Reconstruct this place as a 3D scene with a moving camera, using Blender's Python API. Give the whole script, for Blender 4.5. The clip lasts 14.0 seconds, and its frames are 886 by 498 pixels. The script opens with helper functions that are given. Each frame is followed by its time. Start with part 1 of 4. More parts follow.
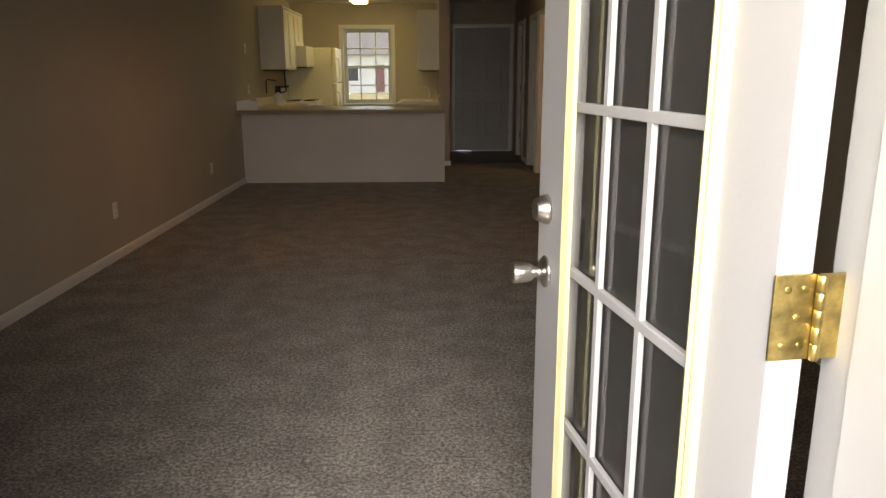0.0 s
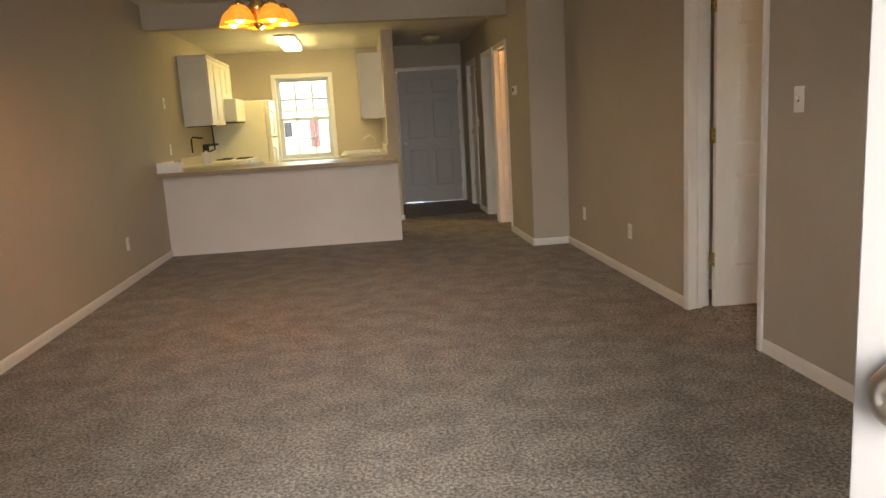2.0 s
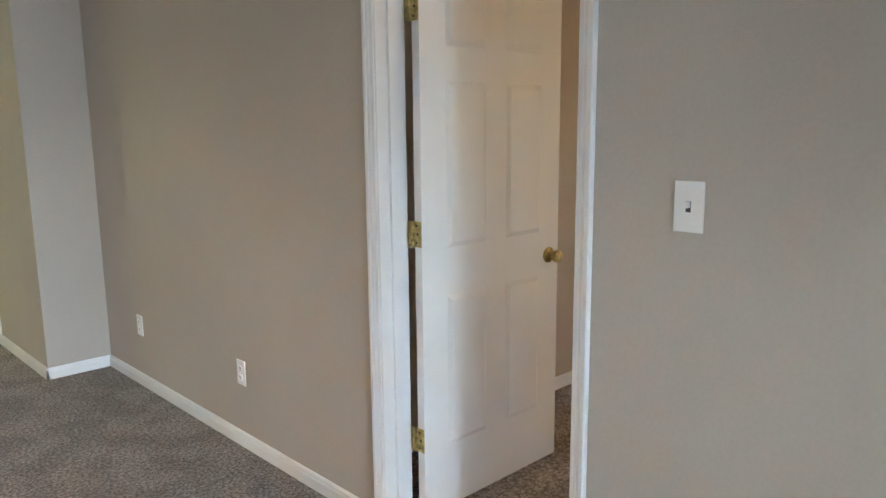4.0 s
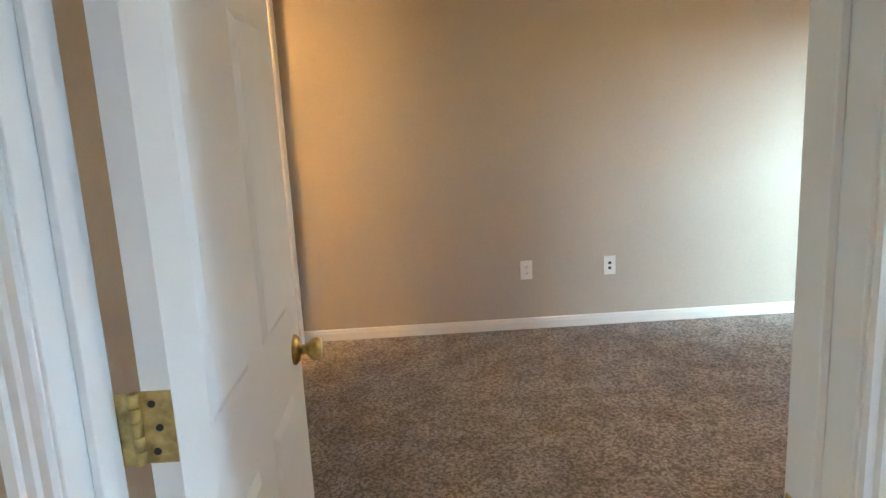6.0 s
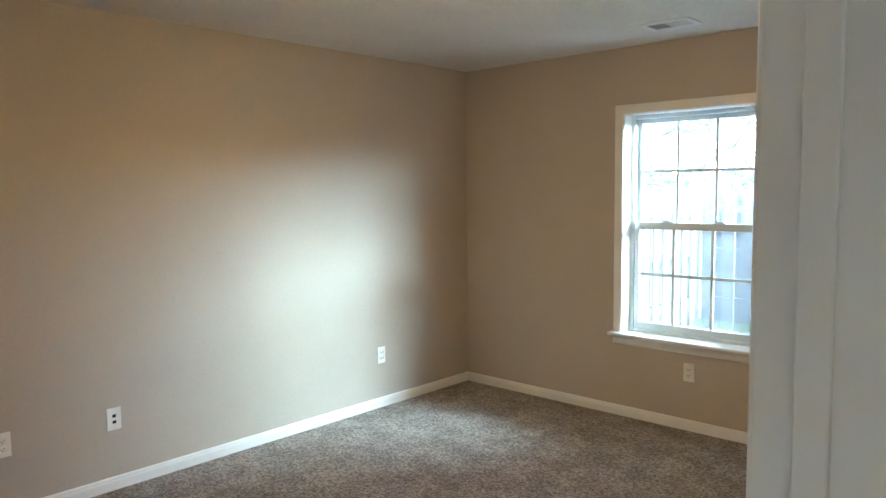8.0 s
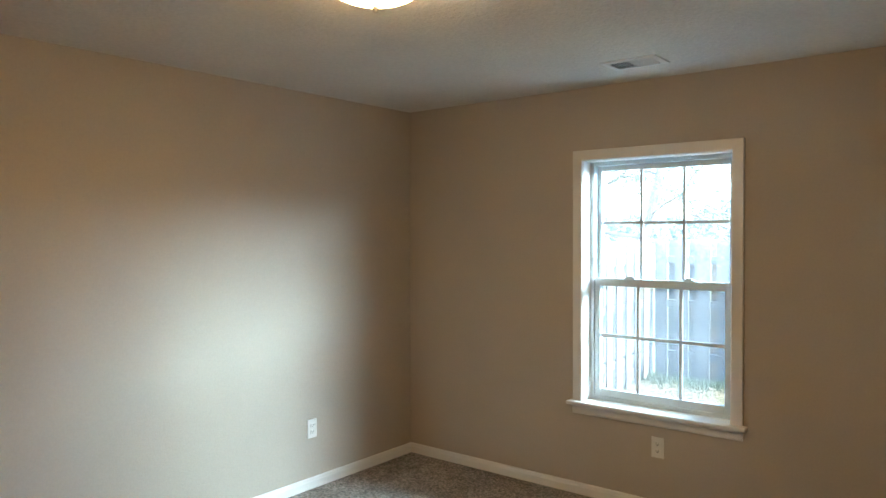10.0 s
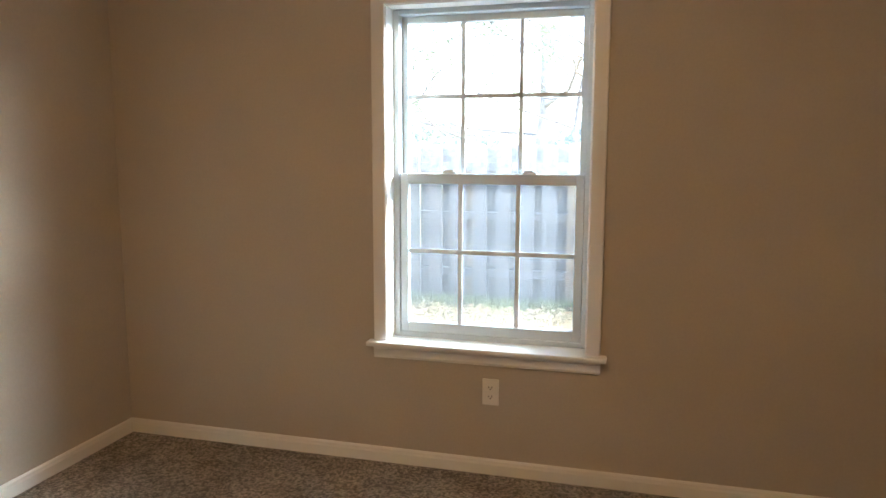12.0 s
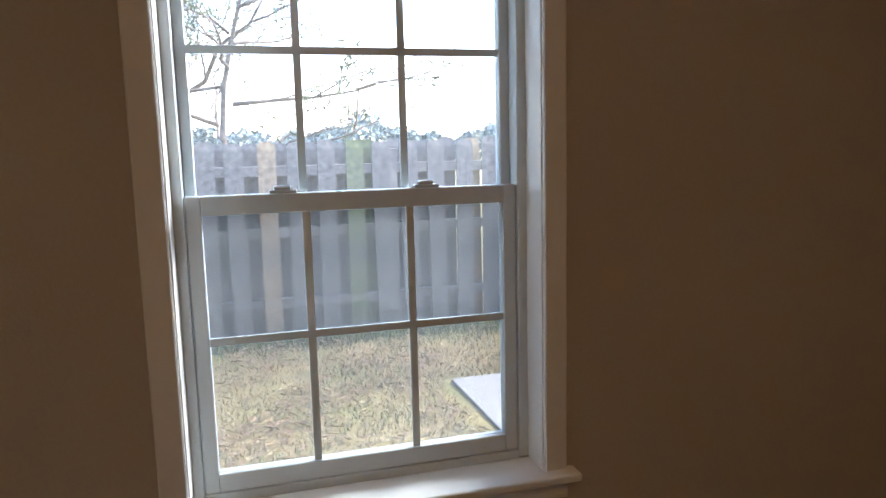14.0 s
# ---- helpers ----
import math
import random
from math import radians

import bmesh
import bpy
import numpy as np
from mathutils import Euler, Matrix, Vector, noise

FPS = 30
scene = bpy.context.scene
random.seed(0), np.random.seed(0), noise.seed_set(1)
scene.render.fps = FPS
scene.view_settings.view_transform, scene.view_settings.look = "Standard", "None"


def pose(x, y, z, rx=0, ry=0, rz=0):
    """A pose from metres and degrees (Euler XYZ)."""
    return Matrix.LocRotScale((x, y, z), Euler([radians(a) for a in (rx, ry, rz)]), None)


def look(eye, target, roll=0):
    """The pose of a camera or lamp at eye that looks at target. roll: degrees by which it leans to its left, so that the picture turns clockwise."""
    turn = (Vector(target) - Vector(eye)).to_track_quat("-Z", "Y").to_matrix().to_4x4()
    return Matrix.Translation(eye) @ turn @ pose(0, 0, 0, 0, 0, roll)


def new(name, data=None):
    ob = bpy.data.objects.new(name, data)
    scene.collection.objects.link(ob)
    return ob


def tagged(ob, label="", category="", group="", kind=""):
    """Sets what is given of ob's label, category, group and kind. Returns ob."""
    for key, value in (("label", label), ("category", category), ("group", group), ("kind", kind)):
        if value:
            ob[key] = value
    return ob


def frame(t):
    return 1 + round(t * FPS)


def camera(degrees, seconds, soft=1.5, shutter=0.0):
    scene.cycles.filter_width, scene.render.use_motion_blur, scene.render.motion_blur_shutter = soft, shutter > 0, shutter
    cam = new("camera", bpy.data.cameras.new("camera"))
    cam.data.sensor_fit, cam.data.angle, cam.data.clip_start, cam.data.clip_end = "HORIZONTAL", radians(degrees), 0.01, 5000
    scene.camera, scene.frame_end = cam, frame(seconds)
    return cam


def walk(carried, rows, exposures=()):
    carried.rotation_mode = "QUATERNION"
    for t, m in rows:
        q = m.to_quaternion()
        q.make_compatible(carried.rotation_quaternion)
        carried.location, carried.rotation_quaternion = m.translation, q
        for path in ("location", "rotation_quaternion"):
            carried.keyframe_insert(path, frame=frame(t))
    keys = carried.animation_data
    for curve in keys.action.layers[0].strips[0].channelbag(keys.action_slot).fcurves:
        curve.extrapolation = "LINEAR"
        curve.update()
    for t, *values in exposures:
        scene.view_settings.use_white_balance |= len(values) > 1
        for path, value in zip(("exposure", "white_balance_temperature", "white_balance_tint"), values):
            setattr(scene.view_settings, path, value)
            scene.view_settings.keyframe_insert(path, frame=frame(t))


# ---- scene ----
cam = camera(63.4, 14.0)
PATH = [
    (0, (-1.797, -0.973, 1.307), (-1.76, 0.97, 0.832), -0.2),
    (0.5, (-2.007, -0.989, 1.332), (-1.678, 0.929, 0.871), 1.8),
    (0.7, (-2.051, -0.944, 1.345), (-1.696, 0.973, 0.897), 2.0),
    (1, (-2.04, -0.805, 1.308), (-1.75, 1.129, 0.891), 2.2),
    (1.5, (-1.939, -0.469, 1.323), (-1.871, 1.489, 0.924), -2.4),
    (1.9, (-1.934, -0.066, 1.218), (-1.789, 1.892, 0.837), -3.4),
    (2, (-1.957, 0.083, 1.250), (-1.758, 2.042, 0.902), -3.3),
    (2.5, (-1.982, 0.645, 1.332), (-1.422, 2.497, 0.828), -5.4),
    (3, (-1.898, 1.259, 1.407), (-1.003, 2.998, 0.993), -3.4),
    (5.5, (-0.845, 3.63, 1.452), (1.046, 4.131, 1.035), -1.9),
    (6, (-0.659, 3.9, 1.436), (1.297, 3.843, 1.023), -3.0),
    (6.5, (-0.464, 4.136, 1.484), (1.344, 3.392, 1.062), -2.2),
    (7, (-0.288, 4.2, 1.453), (1.314, 3.073, 1.047), -0.2),
    (7.5, (-0.185, 4.228, 1.513), (1.304, 2.927, 1.21), 0.4),
    (8, (-0.147, 4.254, 1.552), (1.207, 2.793, 1.382), -0.6),
    (10.4, (0.296, 3.756, 1.597), (1.485, 2.149, 1.554), -0.6),
    (10.5, (0.33, 3.732, 1.591), (1.478, 2.096, 1.522), -0.8),
    (11, (0.599, 3.465, 1.513), (1.46, 1.676, 1.269), 0.4),
    (11.5, (0.867, 3.203, 1.483), (1.541, 1.349, 1.155), 0.8),
    (12, (1.134, 2.914, 1.407), (1.655, 1.002, 1.139), 0.1),
    (12.5, (1.391, 2.564, 1.432), (1.743, 0.612, 1.17), -0.6),
    (13, (1.714, 2.28, 1.439), (1.756, 0.293, 1.215), -0.7),
    (13.5, (1.88, 1.926, 1.424), (1.635, -0.044, 1.187), -1.1),
    (14, (2.038, 1.612, 1.409), (1.491, -0.291, 1.131), -1.4),
]
EXPOSURES = [(0, 2.2, 8500, 16), (1.0, 2.65, 9200, 18), (1.5, 3.15, 10000, 22), (2, 3.85, 8400, 15), (2.5, 4.7, 6000, 6), (3, 4.9, 5800, 5),
             (5.5, 5.05, 5150, 0), (6, 5.1, 5150, 0), (7, 5.2, 5150, -1), (8, 4.8, 5150, -1), (10.5, 4.5, 5300, 2), (11.5, 4.65, 5500, 6),
             (12.5, 4.2, 6500, 17), (13.5, 3.55, 6600, 20), (14, 3.15, 6200, 19)]
walk(cam, [(t, look(eye, target, roll)) for t, eye, target, roll in PATH], EXPOSURES)


# ---- world, sun, exposure ----
world = bpy.data.worlds.new("sky")
scene.world = world
world.use_nodes = True
sky = world.node_tree.nodes.new("ShaderNodeTexSky")
sky.sky_type, sky.sun_disc = "NISHITA", False
sky.sun_elevation, sky.sun_rotation = radians(50), radians(-99)
bg = world.node_tree.nodes["Background"]
bg.inputs["Strength"].default_value = 0.15
world.node_tree.links.new(sky.outputs[0], bg.inputs[0])
sun = new("sun", bpy.data.lights.new("sun", "SUN"))
sun.data.energy, sun.data.angle, sun.data.color = 1.3, radians(0.5), (1.0, 0.95, 0.87)
# Added area lamp outside the garden door, standing in for skylight.
door_sky_fill = new("sky_fill_garden_door", bpy.data.lights.new("sky_fill_garden_door", "AREA"))
door_sky_fill.data.shape, door_sky_fill.data.size, door_sky_fill.data.size_y = "RECTANGLE", 1.8, 1.3
door_sky_fill.data.energy, door_sky_fill.data.color, door_sky_fill.data.spread = 13.5, (0.86, 0.93, 1.0), radians(100)
door_sky_fill.matrix_world = look((-1.63, -1.95, 1.72), (-1.15, 1.3, 0.42))
# Added area lamp in the yard: stands in for western skylight on the bedroom wall.
window_sky_fill = new("sky_fill_bedroom_window", bpy.data.lights.new("sky_fill_bedroom_window", "AREA"))
window_sky_fill.data.shape, window_sky_fill.data.size, window_sky_fill.data.size_y = "RECTANGLE", 3.0, 1.4
window_sky_fill.data.energy, window_sky_fill.data.color, window_sky_fill.data.spread = 31, (0.88, 1.0, 0.96), radians(90)
window_sky_fill.matrix_world = look((-1.62, -2.5, 2.85), (1.75, -0.1, 1.4))
sun.matrix_world = look((-10, -1.6, 12), (0, 0, 0))


# ---- materials ----
def mat(name, col, rough=0.6, metal=0.0, var=0.08, scale=4.0, fine=0.0, fscale=300.0, bump=0.0, bscale=200.0,
        col2=None, spread=(0.33, 0.67), emit=None, power=0.0, spec=0.5):
    """Principled with broad blotches, fine grain and a fine relief, in metres."""
    m = bpy.data.materials.new(name)
    m.use_nodes = True
    n, l = m.node_tree.nodes, m.node_tree.links
    p = n["Principled BSDF"]
    p.inputs["Roughness"].default_value, p.inputs["Metallic"].default_value = rough, metal
    p.inputs["Specular IOR Level"].default_value = spec
    tc = n.new("ShaderNodeTexCoord")
    ns = n.new("ShaderNodeTexNoise")
    ns.inputs["Scale"].default_value, ns.inputs["Detail"].default_value = scale, 5
    l.new(tc.outputs["Object"], ns.inputs["Vector"])
    ramp = n.new("ShaderNodeValToRGB")
    c2 = col2 or tuple(c * (1 - 2 * var) for c in col)
    c1 = col if col2 else tuple(min(1, c * (1 + var)) for c in col)
    ramp.color_ramp.elements[0].position, ramp.color_ramp.elements[1].position = spread
    ramp.color_ramp.elements[0].color, ramp.color_ramp.elements[1].color = (*c2, 1), (*c1, 1)
    l.new(ns.outputs[0], ramp.inputs[0])
    out = ramp.outputs[0]
    if fine:
        n2 = n.new("ShaderNodeTexNoise")
        n2.inputs["Scale"].default_value, n2.inputs["Detail"].default_value = fscale, 3
        l.new(tc.outputs["Object"], n2.inputs["Vector"])
        r2 = n.new("ShaderNodeMapRange")
        r2.inputs["From Min"].default_value, r2.inputs["From Max"].default_value = 0.3, 0.7
        r2.inputs["To Min"].default_value, r2.inputs["To Max"].default_value = 1 - fine, 1 + fine
        l.new(n2.outputs[0], r2.inputs[0])
        mx = n.new("ShaderNodeMix")
        mx.data_type, mx.blend_type = "RGBA", "MULTIPLY"
        mx.inputs["Factor"].default_value = 1
        l.new(out, mx.inputs[6])
        l.new(r2.outputs[0], mx.inputs[7])
        out = mx.outputs[2]
    l.new(out, p.inputs["Base Color"])
    if bump:
        n3 = n.new("ShaderNodeTexNoise")
        n3.inputs["Scale"].default_value, n3.inputs["Detail"].default_value = bscale, 4
        l.new(tc.outputs["Object"], n3.inputs["Vector"])
        b = n.new("ShaderNodeBump")
        b.inputs["Strength"].default_value, b.inputs["Distance"].default_value = bump, 0.01
        l.new(n3.outputs[0], b.inputs["Height"])
        l.new(b.outputs[0], p.inputs["Normal"])
    if emit:
        p.inputs["Emission Color"].default_value = (*emit, 1)
        p.inputs["Emission Strength"].default_value = power
    return m


def glass_mat(name, tint=(1, 1, 1), rough=0.0):
    """Thin window glass: clear, with a Fresnel gloss."""
    m = bpy.data.materials.new(name)
    m.use_nodes = True
    n, l = m.node_tree.nodes, m.node_tree.links
    n.remove(n["Principled BSDF"])
    tr, gl, fr, mx = (n.new("ShaderNodeBsdfTransparent"), n.new("ShaderNodeBsdfGlossy"), n.new("ShaderNodeFresnel"),
                      n.new("ShaderNodeMixShader"))
    tr.inputs[0].default_value = (*tint, 1)
    gl.inputs["Roughness"].default_value = rough
    fr.inputs[0].default_value = 1.45
    l.new(fr.outputs[0], mx.inputs[0])
    l.new(tr.outputs[0], mx.inputs[1])
    l.new(gl.outputs[0], mx.inputs[2])
    l.new(mx.outputs[0], n["Material Output"].inputs[0])
    return m


def carpet_mat():
    """Cut pile: tuft grain at two sizes, and brushed patches that lie lighter and darker."""
    m = mat("carpet", (0.37, 0.325, 0.292), 0.95, 0, 0.0, 5.5, fine=0.46, fscale=72, bump=1.0, bscale=150,
            col2=(0.27, 0.234, 0.209), spread=(0.40, 0.60), spec=0.1)
    n, l = m.node_tree.nodes, m.node_tree.links
    p = n["Principled BSDF"]
    base = p.inputs["Base Color"].links[0].from_socket
    tc = n.new("ShaderNodeTexCoord")
    vo = n.new("ShaderNodeTexVoronoi")
    vo.inputs["Scale"].default_value = 115
    l.new(tc.outputs["Object"], vo.inputs["Vector"])
    r2 = n.new("ShaderNodeMapRange")
    r2.inputs["From Max"].default_value, r2.inputs["To Min"].default_value, r2.inputs["To Max"].default_value = 0.75, 1.25, 0.62
    l.new(vo.outputs["Distance"], r2.inputs[0])
    mx = n.new("ShaderNodeMix")
    mx.data_type, mx.blend_type = "RGBA", "MULTIPLY"
    mx.inputs["Factor"].default_value = 1
    l.new(base, mx.inputs[6])
    l.new(r2.outputs[0], mx.inputs[7])
    l.new(mx.outputs[2], p.inputs["Base Color"])
    for k in n:
        if k.type == "MAP_RANGE" and k.inputs["To Min"].default_value < 0.6:
            k.inputs["From Min"].default_value, k.inputs["From Max"].default_value = 0.39, 0.61
    p.inputs["Sheen Weight"].default_value, p.inputs["Sheen Roughness"].default_value = 0.2, 0.5
    return m


PAINT = mat("beige_paint", (0.50, 0.445, 0.375), 0.75, 0, 0.025, 1.3, fine=0.025, fscale=90, bump=0.12, bscale=140, spec=0.3)
PALE = mat("pale_paint", (0.66, 0.60, 0.57), 0.7, 0, 0.02, 2, fine=0.02, fscale=90, bump=0.12, bscale=140, spec=0.3)
CEIL = mat("ceiling_texture", (0.74, 0.72, 0.68), 0.9, 0, 0.02, 2, fine=0.05, fscale=60, bump=0.45, bscale=60, spec=0.2)
WHITE = mat("white_semigloss", (0.80, 0.79, 0.77), 0.35, 0, 0.02, 3, bump=0.03, bscale=60)
DOORW = mat("door_white", (0.78, 0.775, 0.75), 0.42, 0, 0.02, 2.5, bump=0.05, bscale=90)
# Darker copy of the door white: the doors' shade is put into the colour.
SHADEDOOR = mat("shaded_door_white", (0.43, 0.42, 0.43), 0.42, 0, 0.02, 2.5, bump=0.05, bscale=90)
# Frame white taken down to grey; the shade on it is in the colour.
SHADEFRAME = mat("shaded_frame_white", (0.48, 0.47, 0.475), 0.45, 0, 0.03, 3, bump=0.05, bscale=70)
# White vinyl with its back-lit, blue-grey shade mixed into the base colour.
SHADEVINYL = mat("shade_tinted_vinyl", (0.60, 0.66, 0.69), 0.4, 0, 0.02, 5)
CARPET = carpet_mat()
ENTRY = mat("entry_vinyl", (0.11, 0.09, 0.075), 0.45, 0, 0.2, 6, fine=0.15, fscale=60)
BRASS = mat("brass", (0.56, 0.43, 0.17), 0.34, 1, 0.25, 45, bump=0.05, bscale=120)
STEEL = mat("satin_nickel", (0.62, 0.58, 0.54), 0.3, 1, 0.06, 40)
DARK = mat("dark_metal", (0.03, 0.028, 0.025), 0.5, 0.3, 0.1, 20)
CREAMTRIM = mat("aged_lite_frame", (0.66, 0.61, 0.36), 0.45, 0, 0.05, 6, col2=(0.58, 0.53, 0.3))
PLATE = mat("white_plastic", (0.82, 0.81, 0.78), 0.35, 0, 0.01, 10)
SLOT = mat("slot_black", (0.02, 0.02, 0.02), 0.6, 0, 0, 10)
LAM = mat("laminate", (0.60, 0.53, 0.43), 0.35, 0, 0.05, 30, fine=0.1, fscale=240)
CAB = mat("cabinet_white", (0.72, 0.69, 0.62), 0.4, 0, 0.03, 4)
CREAM = mat("appliance_cream", (0.76, 0.72, 0.56), 0.35, 0, 0.02, 4)
FENCEW = mat("weathered_wood", (0.25, 0.228, 0.2), 0.9, 0, 0.0, 2.0, fine=0.3, fscale=22, bump=0.3, bscale=50, col2=(0.12, 0.11, 0.1))
FENCET = mat("tan_wood", (0.42, 0.31, 0.19), 0.9, 0, 0.0, 2.0, fine=0.3, fscale=22, bump=0.3, bscale=50, col2=(0.2, 0.16, 0.12))
FENCEM = mat("mossy_wood", (0.2, 0.22, 0.1), 0.9, 0, 0.0, 2.0, fine=0.3, fscale=22, bump=0.3, bscale=50, col2=(0.12, 0.12, 0.09))
CONC = mat("concrete", (0.29, 0.28, 0.26), 0.9, 0, 0.06, 2, fine=0.12, fscale=80, bump=0.3, bscale=120)
LAWN = mat("dry_lawn", (0.26, 0.19, 0.085), 0.95, 0, 0, 1.1, fine=0.35, fscale=30, bump=0.8, bscale=25, col2=(0.15, 0.15, 0.045))
STRAW = mat("straw", (0.29, 0.22, 0.11), 0.9, 0, 0.2, 3)
GREEN = mat("grass_green", (0.15, 0.18, 0.055), 0.8, 0, 0.3, 3)
LEAFM = mat("dead_leaf", (0.24, 0.14, 0.075), 0.85, 0, 0.3, 5, col2=(0.12, 0.075, 0.045))
STALK = mat("dead_stalk", (0.36, 0.28, 0.15), 0.85, 0, 0.2, 5)
BARK = mat("bark", (0.19, 0.15, 0.12), 0.9, 0, 0.2, 6, fine=0.3, fscale=30, bump=0.6, bscale=25)
NEEDLE = mat("pine_needles", (0.13, 0.14, 0.06), 0.7, 0, 0.3, 1.5)
# Foliage lightened and blued: distance haze is painted into this colour.
HAZEWOODS = mat("hazed_woods", (0.24, 0.28, 0.26), 0.9, 0, 0.3, 0.3)
SIDING = mat("siding", (0.66, 0.64, 0.6), 0.7, 0, 0.05, 1)
ROOFM = mat("shingle", (0.13, 0.12, 0.11), 0.9, 0, 0.15, 3, fine=0.3, fscale=20)
REDM = mat("red_paint", (0.2, 0.07, 0.06), 0.6, 0, 0.1, 2)
GLASS = glass_mat("hazy_glass", (0.97, 0.985, 0.98))
gn, gl_ = GLASS.node_tree.nodes, GLASS.node_tree.links
haze, veil = gn.new("ShaderNodeBsdfTranslucent"), gn.new("ShaderNodeMixShader")
haze.inputs[0].default_value, veil.inputs[0].default_value = (0.9, 0.92, 0.92, 1), 0.02
gl_.new(gn["Material Output"].inputs[0].links[0].from_socket, veil.inputs[1])
gl_.new(haze.outputs[0], veil.inputs[2])
gl_.new(veil.outputs[0], gn["Material Output"].inputs[0])
SCREEN = glass_mat("screen_mesh", (0.74, 0.75, 0.75), 0.6)
# Pale diffuse film: light dust, plus the pane's grey reflections put in as colour.
DUSTVEIL = glass_mat("dust_veil_glass", (0.95, 0.96, 0.95))
dn, dl = DUSTVEIL.node_tree.nodes, DUSTVEIL.node_tree.links
dust_veil, film = dn.new("ShaderNodeBsdfDiffuse"), dn.new("ShaderNodeMixShader")
dust_veil.inputs[0].default_value, film.inputs[0].default_value = (0.6, 0.58, 0.55, 1), 0.025
dl.new(dn["Material Output"].inputs[0].links[0].from_socket, film.inputs[1])
dl.new(dust_veil.outputs[0], film.inputs[2])
dl.new(film.outputs[0], dn["Material Output"].inputs[0])
GLOBE = mat("lit_opal_glass", (0.9, 0.85, 0.75), 0.3, 0, 0.01, 5, emit=(1.0, 0.56, 0.2), power=3.2)
AMBER = mat("lit_amber_glass", (0.75, 0.36, 0.08), 0.3, 0, 0.15, 25, emit=(1.0, 0.28, 0.03), power=0.075)
BULB = mat("lit_bulb", (0.9, 0.8, 0.6), 0.3, 0, 0.01, 5, emit=(1.0, 0.52, 0.18), power=9)
TUBE = mat("lit_diffuser", (0.9, 0.9, 0.8), 0.4, 0, 0.01, 5, emit=(1.0, 0.88, 0.40), power=1.9)
BATHB = mat("lit_vanity_bulb", (0.9, 0.8, 0.6), 0.3, 0, 0.01, 5, emit=(1.0, 0.48, 0.13), power=13)


# ---- mesh helpers ----
def B(bm, x0, x1, y0, y1, z0, z1, bevel=0.0):
    """A box from corner to corner, with its edges rounded off by bevel."""
    r = bmesh.ops.create_cube(bm, size=1)
    vs = r["verts"]
    for v in vs:
        v.co = Vector(((x0 + x1) / 2 + v.co.x * (x1 - x0), (y0 + y1) / 2 + v.co.y * (y1 - y0), (z0 + z1) / 2 + v.co.z * (z1 - z0)))
    if bevel:
        es = list({e for v in vs for e in v.link_edges})
        bmesh.ops.bevel(bm, geom=es, offset=bevel, segments=2, profile=0.5, affect="EDGES")
    return bm


def box(x0, x1, y0, y1, z0, z1, bevel=0.0):
    return B(bmesh.new(), x0, x1, y0, y1, z0, z1, bevel)


def turned(profile, segs=24, axis="Z"):
    """A surface turned from (radius, height) pairs; axis Z, or Y."""
    bm = bmesh.new()
    rings = []
    for r, h in profile:
        ring = []
        for i in range(segs):
            a = 2 * math.pi * i / segs
            co = (r * math.cos(a), r * math.sin(a), h)
            ring.append(bm.verts.new(co if axis == "Z" else (co[0], -co[2], co[1])))
        rings.append(ring)
    for a, b in zip(rings, rings[1:]):
        for i in range(segs):
            bm.faces.new((a[i], a[(i + 1) % segs], b[(i + 1) % segs], b[i]))
    bm.faces.new(rings[0][::-1])
    bm.faces.new(rings[-1])
    for f in bm.faces:
        f.smooth = True
    return bm


def tube(points, r, r1=None, segs=8):
    """A round bar along points, tapering from r to r1."""
    bm = bmesh.new()
    r1 = r if r1 is None else r1
    pts = [Vector(p) for p in points]
    rings = []
    for i, p in enumerate(pts):
        d = (pts[min(i + 1, len(pts) - 1)] - pts[max(i - 1, 0)]).normalized()
        u = d.cross(Vector((0.31, 0.2, 0.93))).normalized()
        w = d.cross(u)
        k = r + (r1 - r) * i / (len(pts) - 1)
        rings.append([bm.verts.new(p + k * (math.cos(2 * math.pi * j / segs) * u + math.sin(2 * math.pi * j / segs) * w)) for j in range(segs)])
    for a, b in zip(rings, rings[1:]):
        for j in range(segs):
            f = bm.faces.new((a[j], a[(j + 1) % segs], b[(j + 1) % segs], b[j]))
            f.smooth = True
    bm.faces.new(rings[0])
    bm.faces.new(rings[-1])
    return bm


def mesh_of(name, bm, material):
    bmesh.ops.recalc_face_normals(bm, faces=bm.faces)
    me = bpy.data.meshes.new(name)
    bm.to_mesh(me)
    bm.free()
    me.materials.append(material)
    return me


def part(name, bm, material, parent=None, label=""):
    ob = new(name, mesh_of(name, bm, material))
    ob.parent = parent
    return tagged(ob, label) if label else ob


def thing(name, label, category, group="", m=None):
    ob = new(name)
    tagged(ob, label, category, group)
    if m is not None:
        ob.matrix_world = m
    return ob


def setting(name, bm, material, label, category):
    return tagged(part(name, bm, material), label, category, kind="structure")


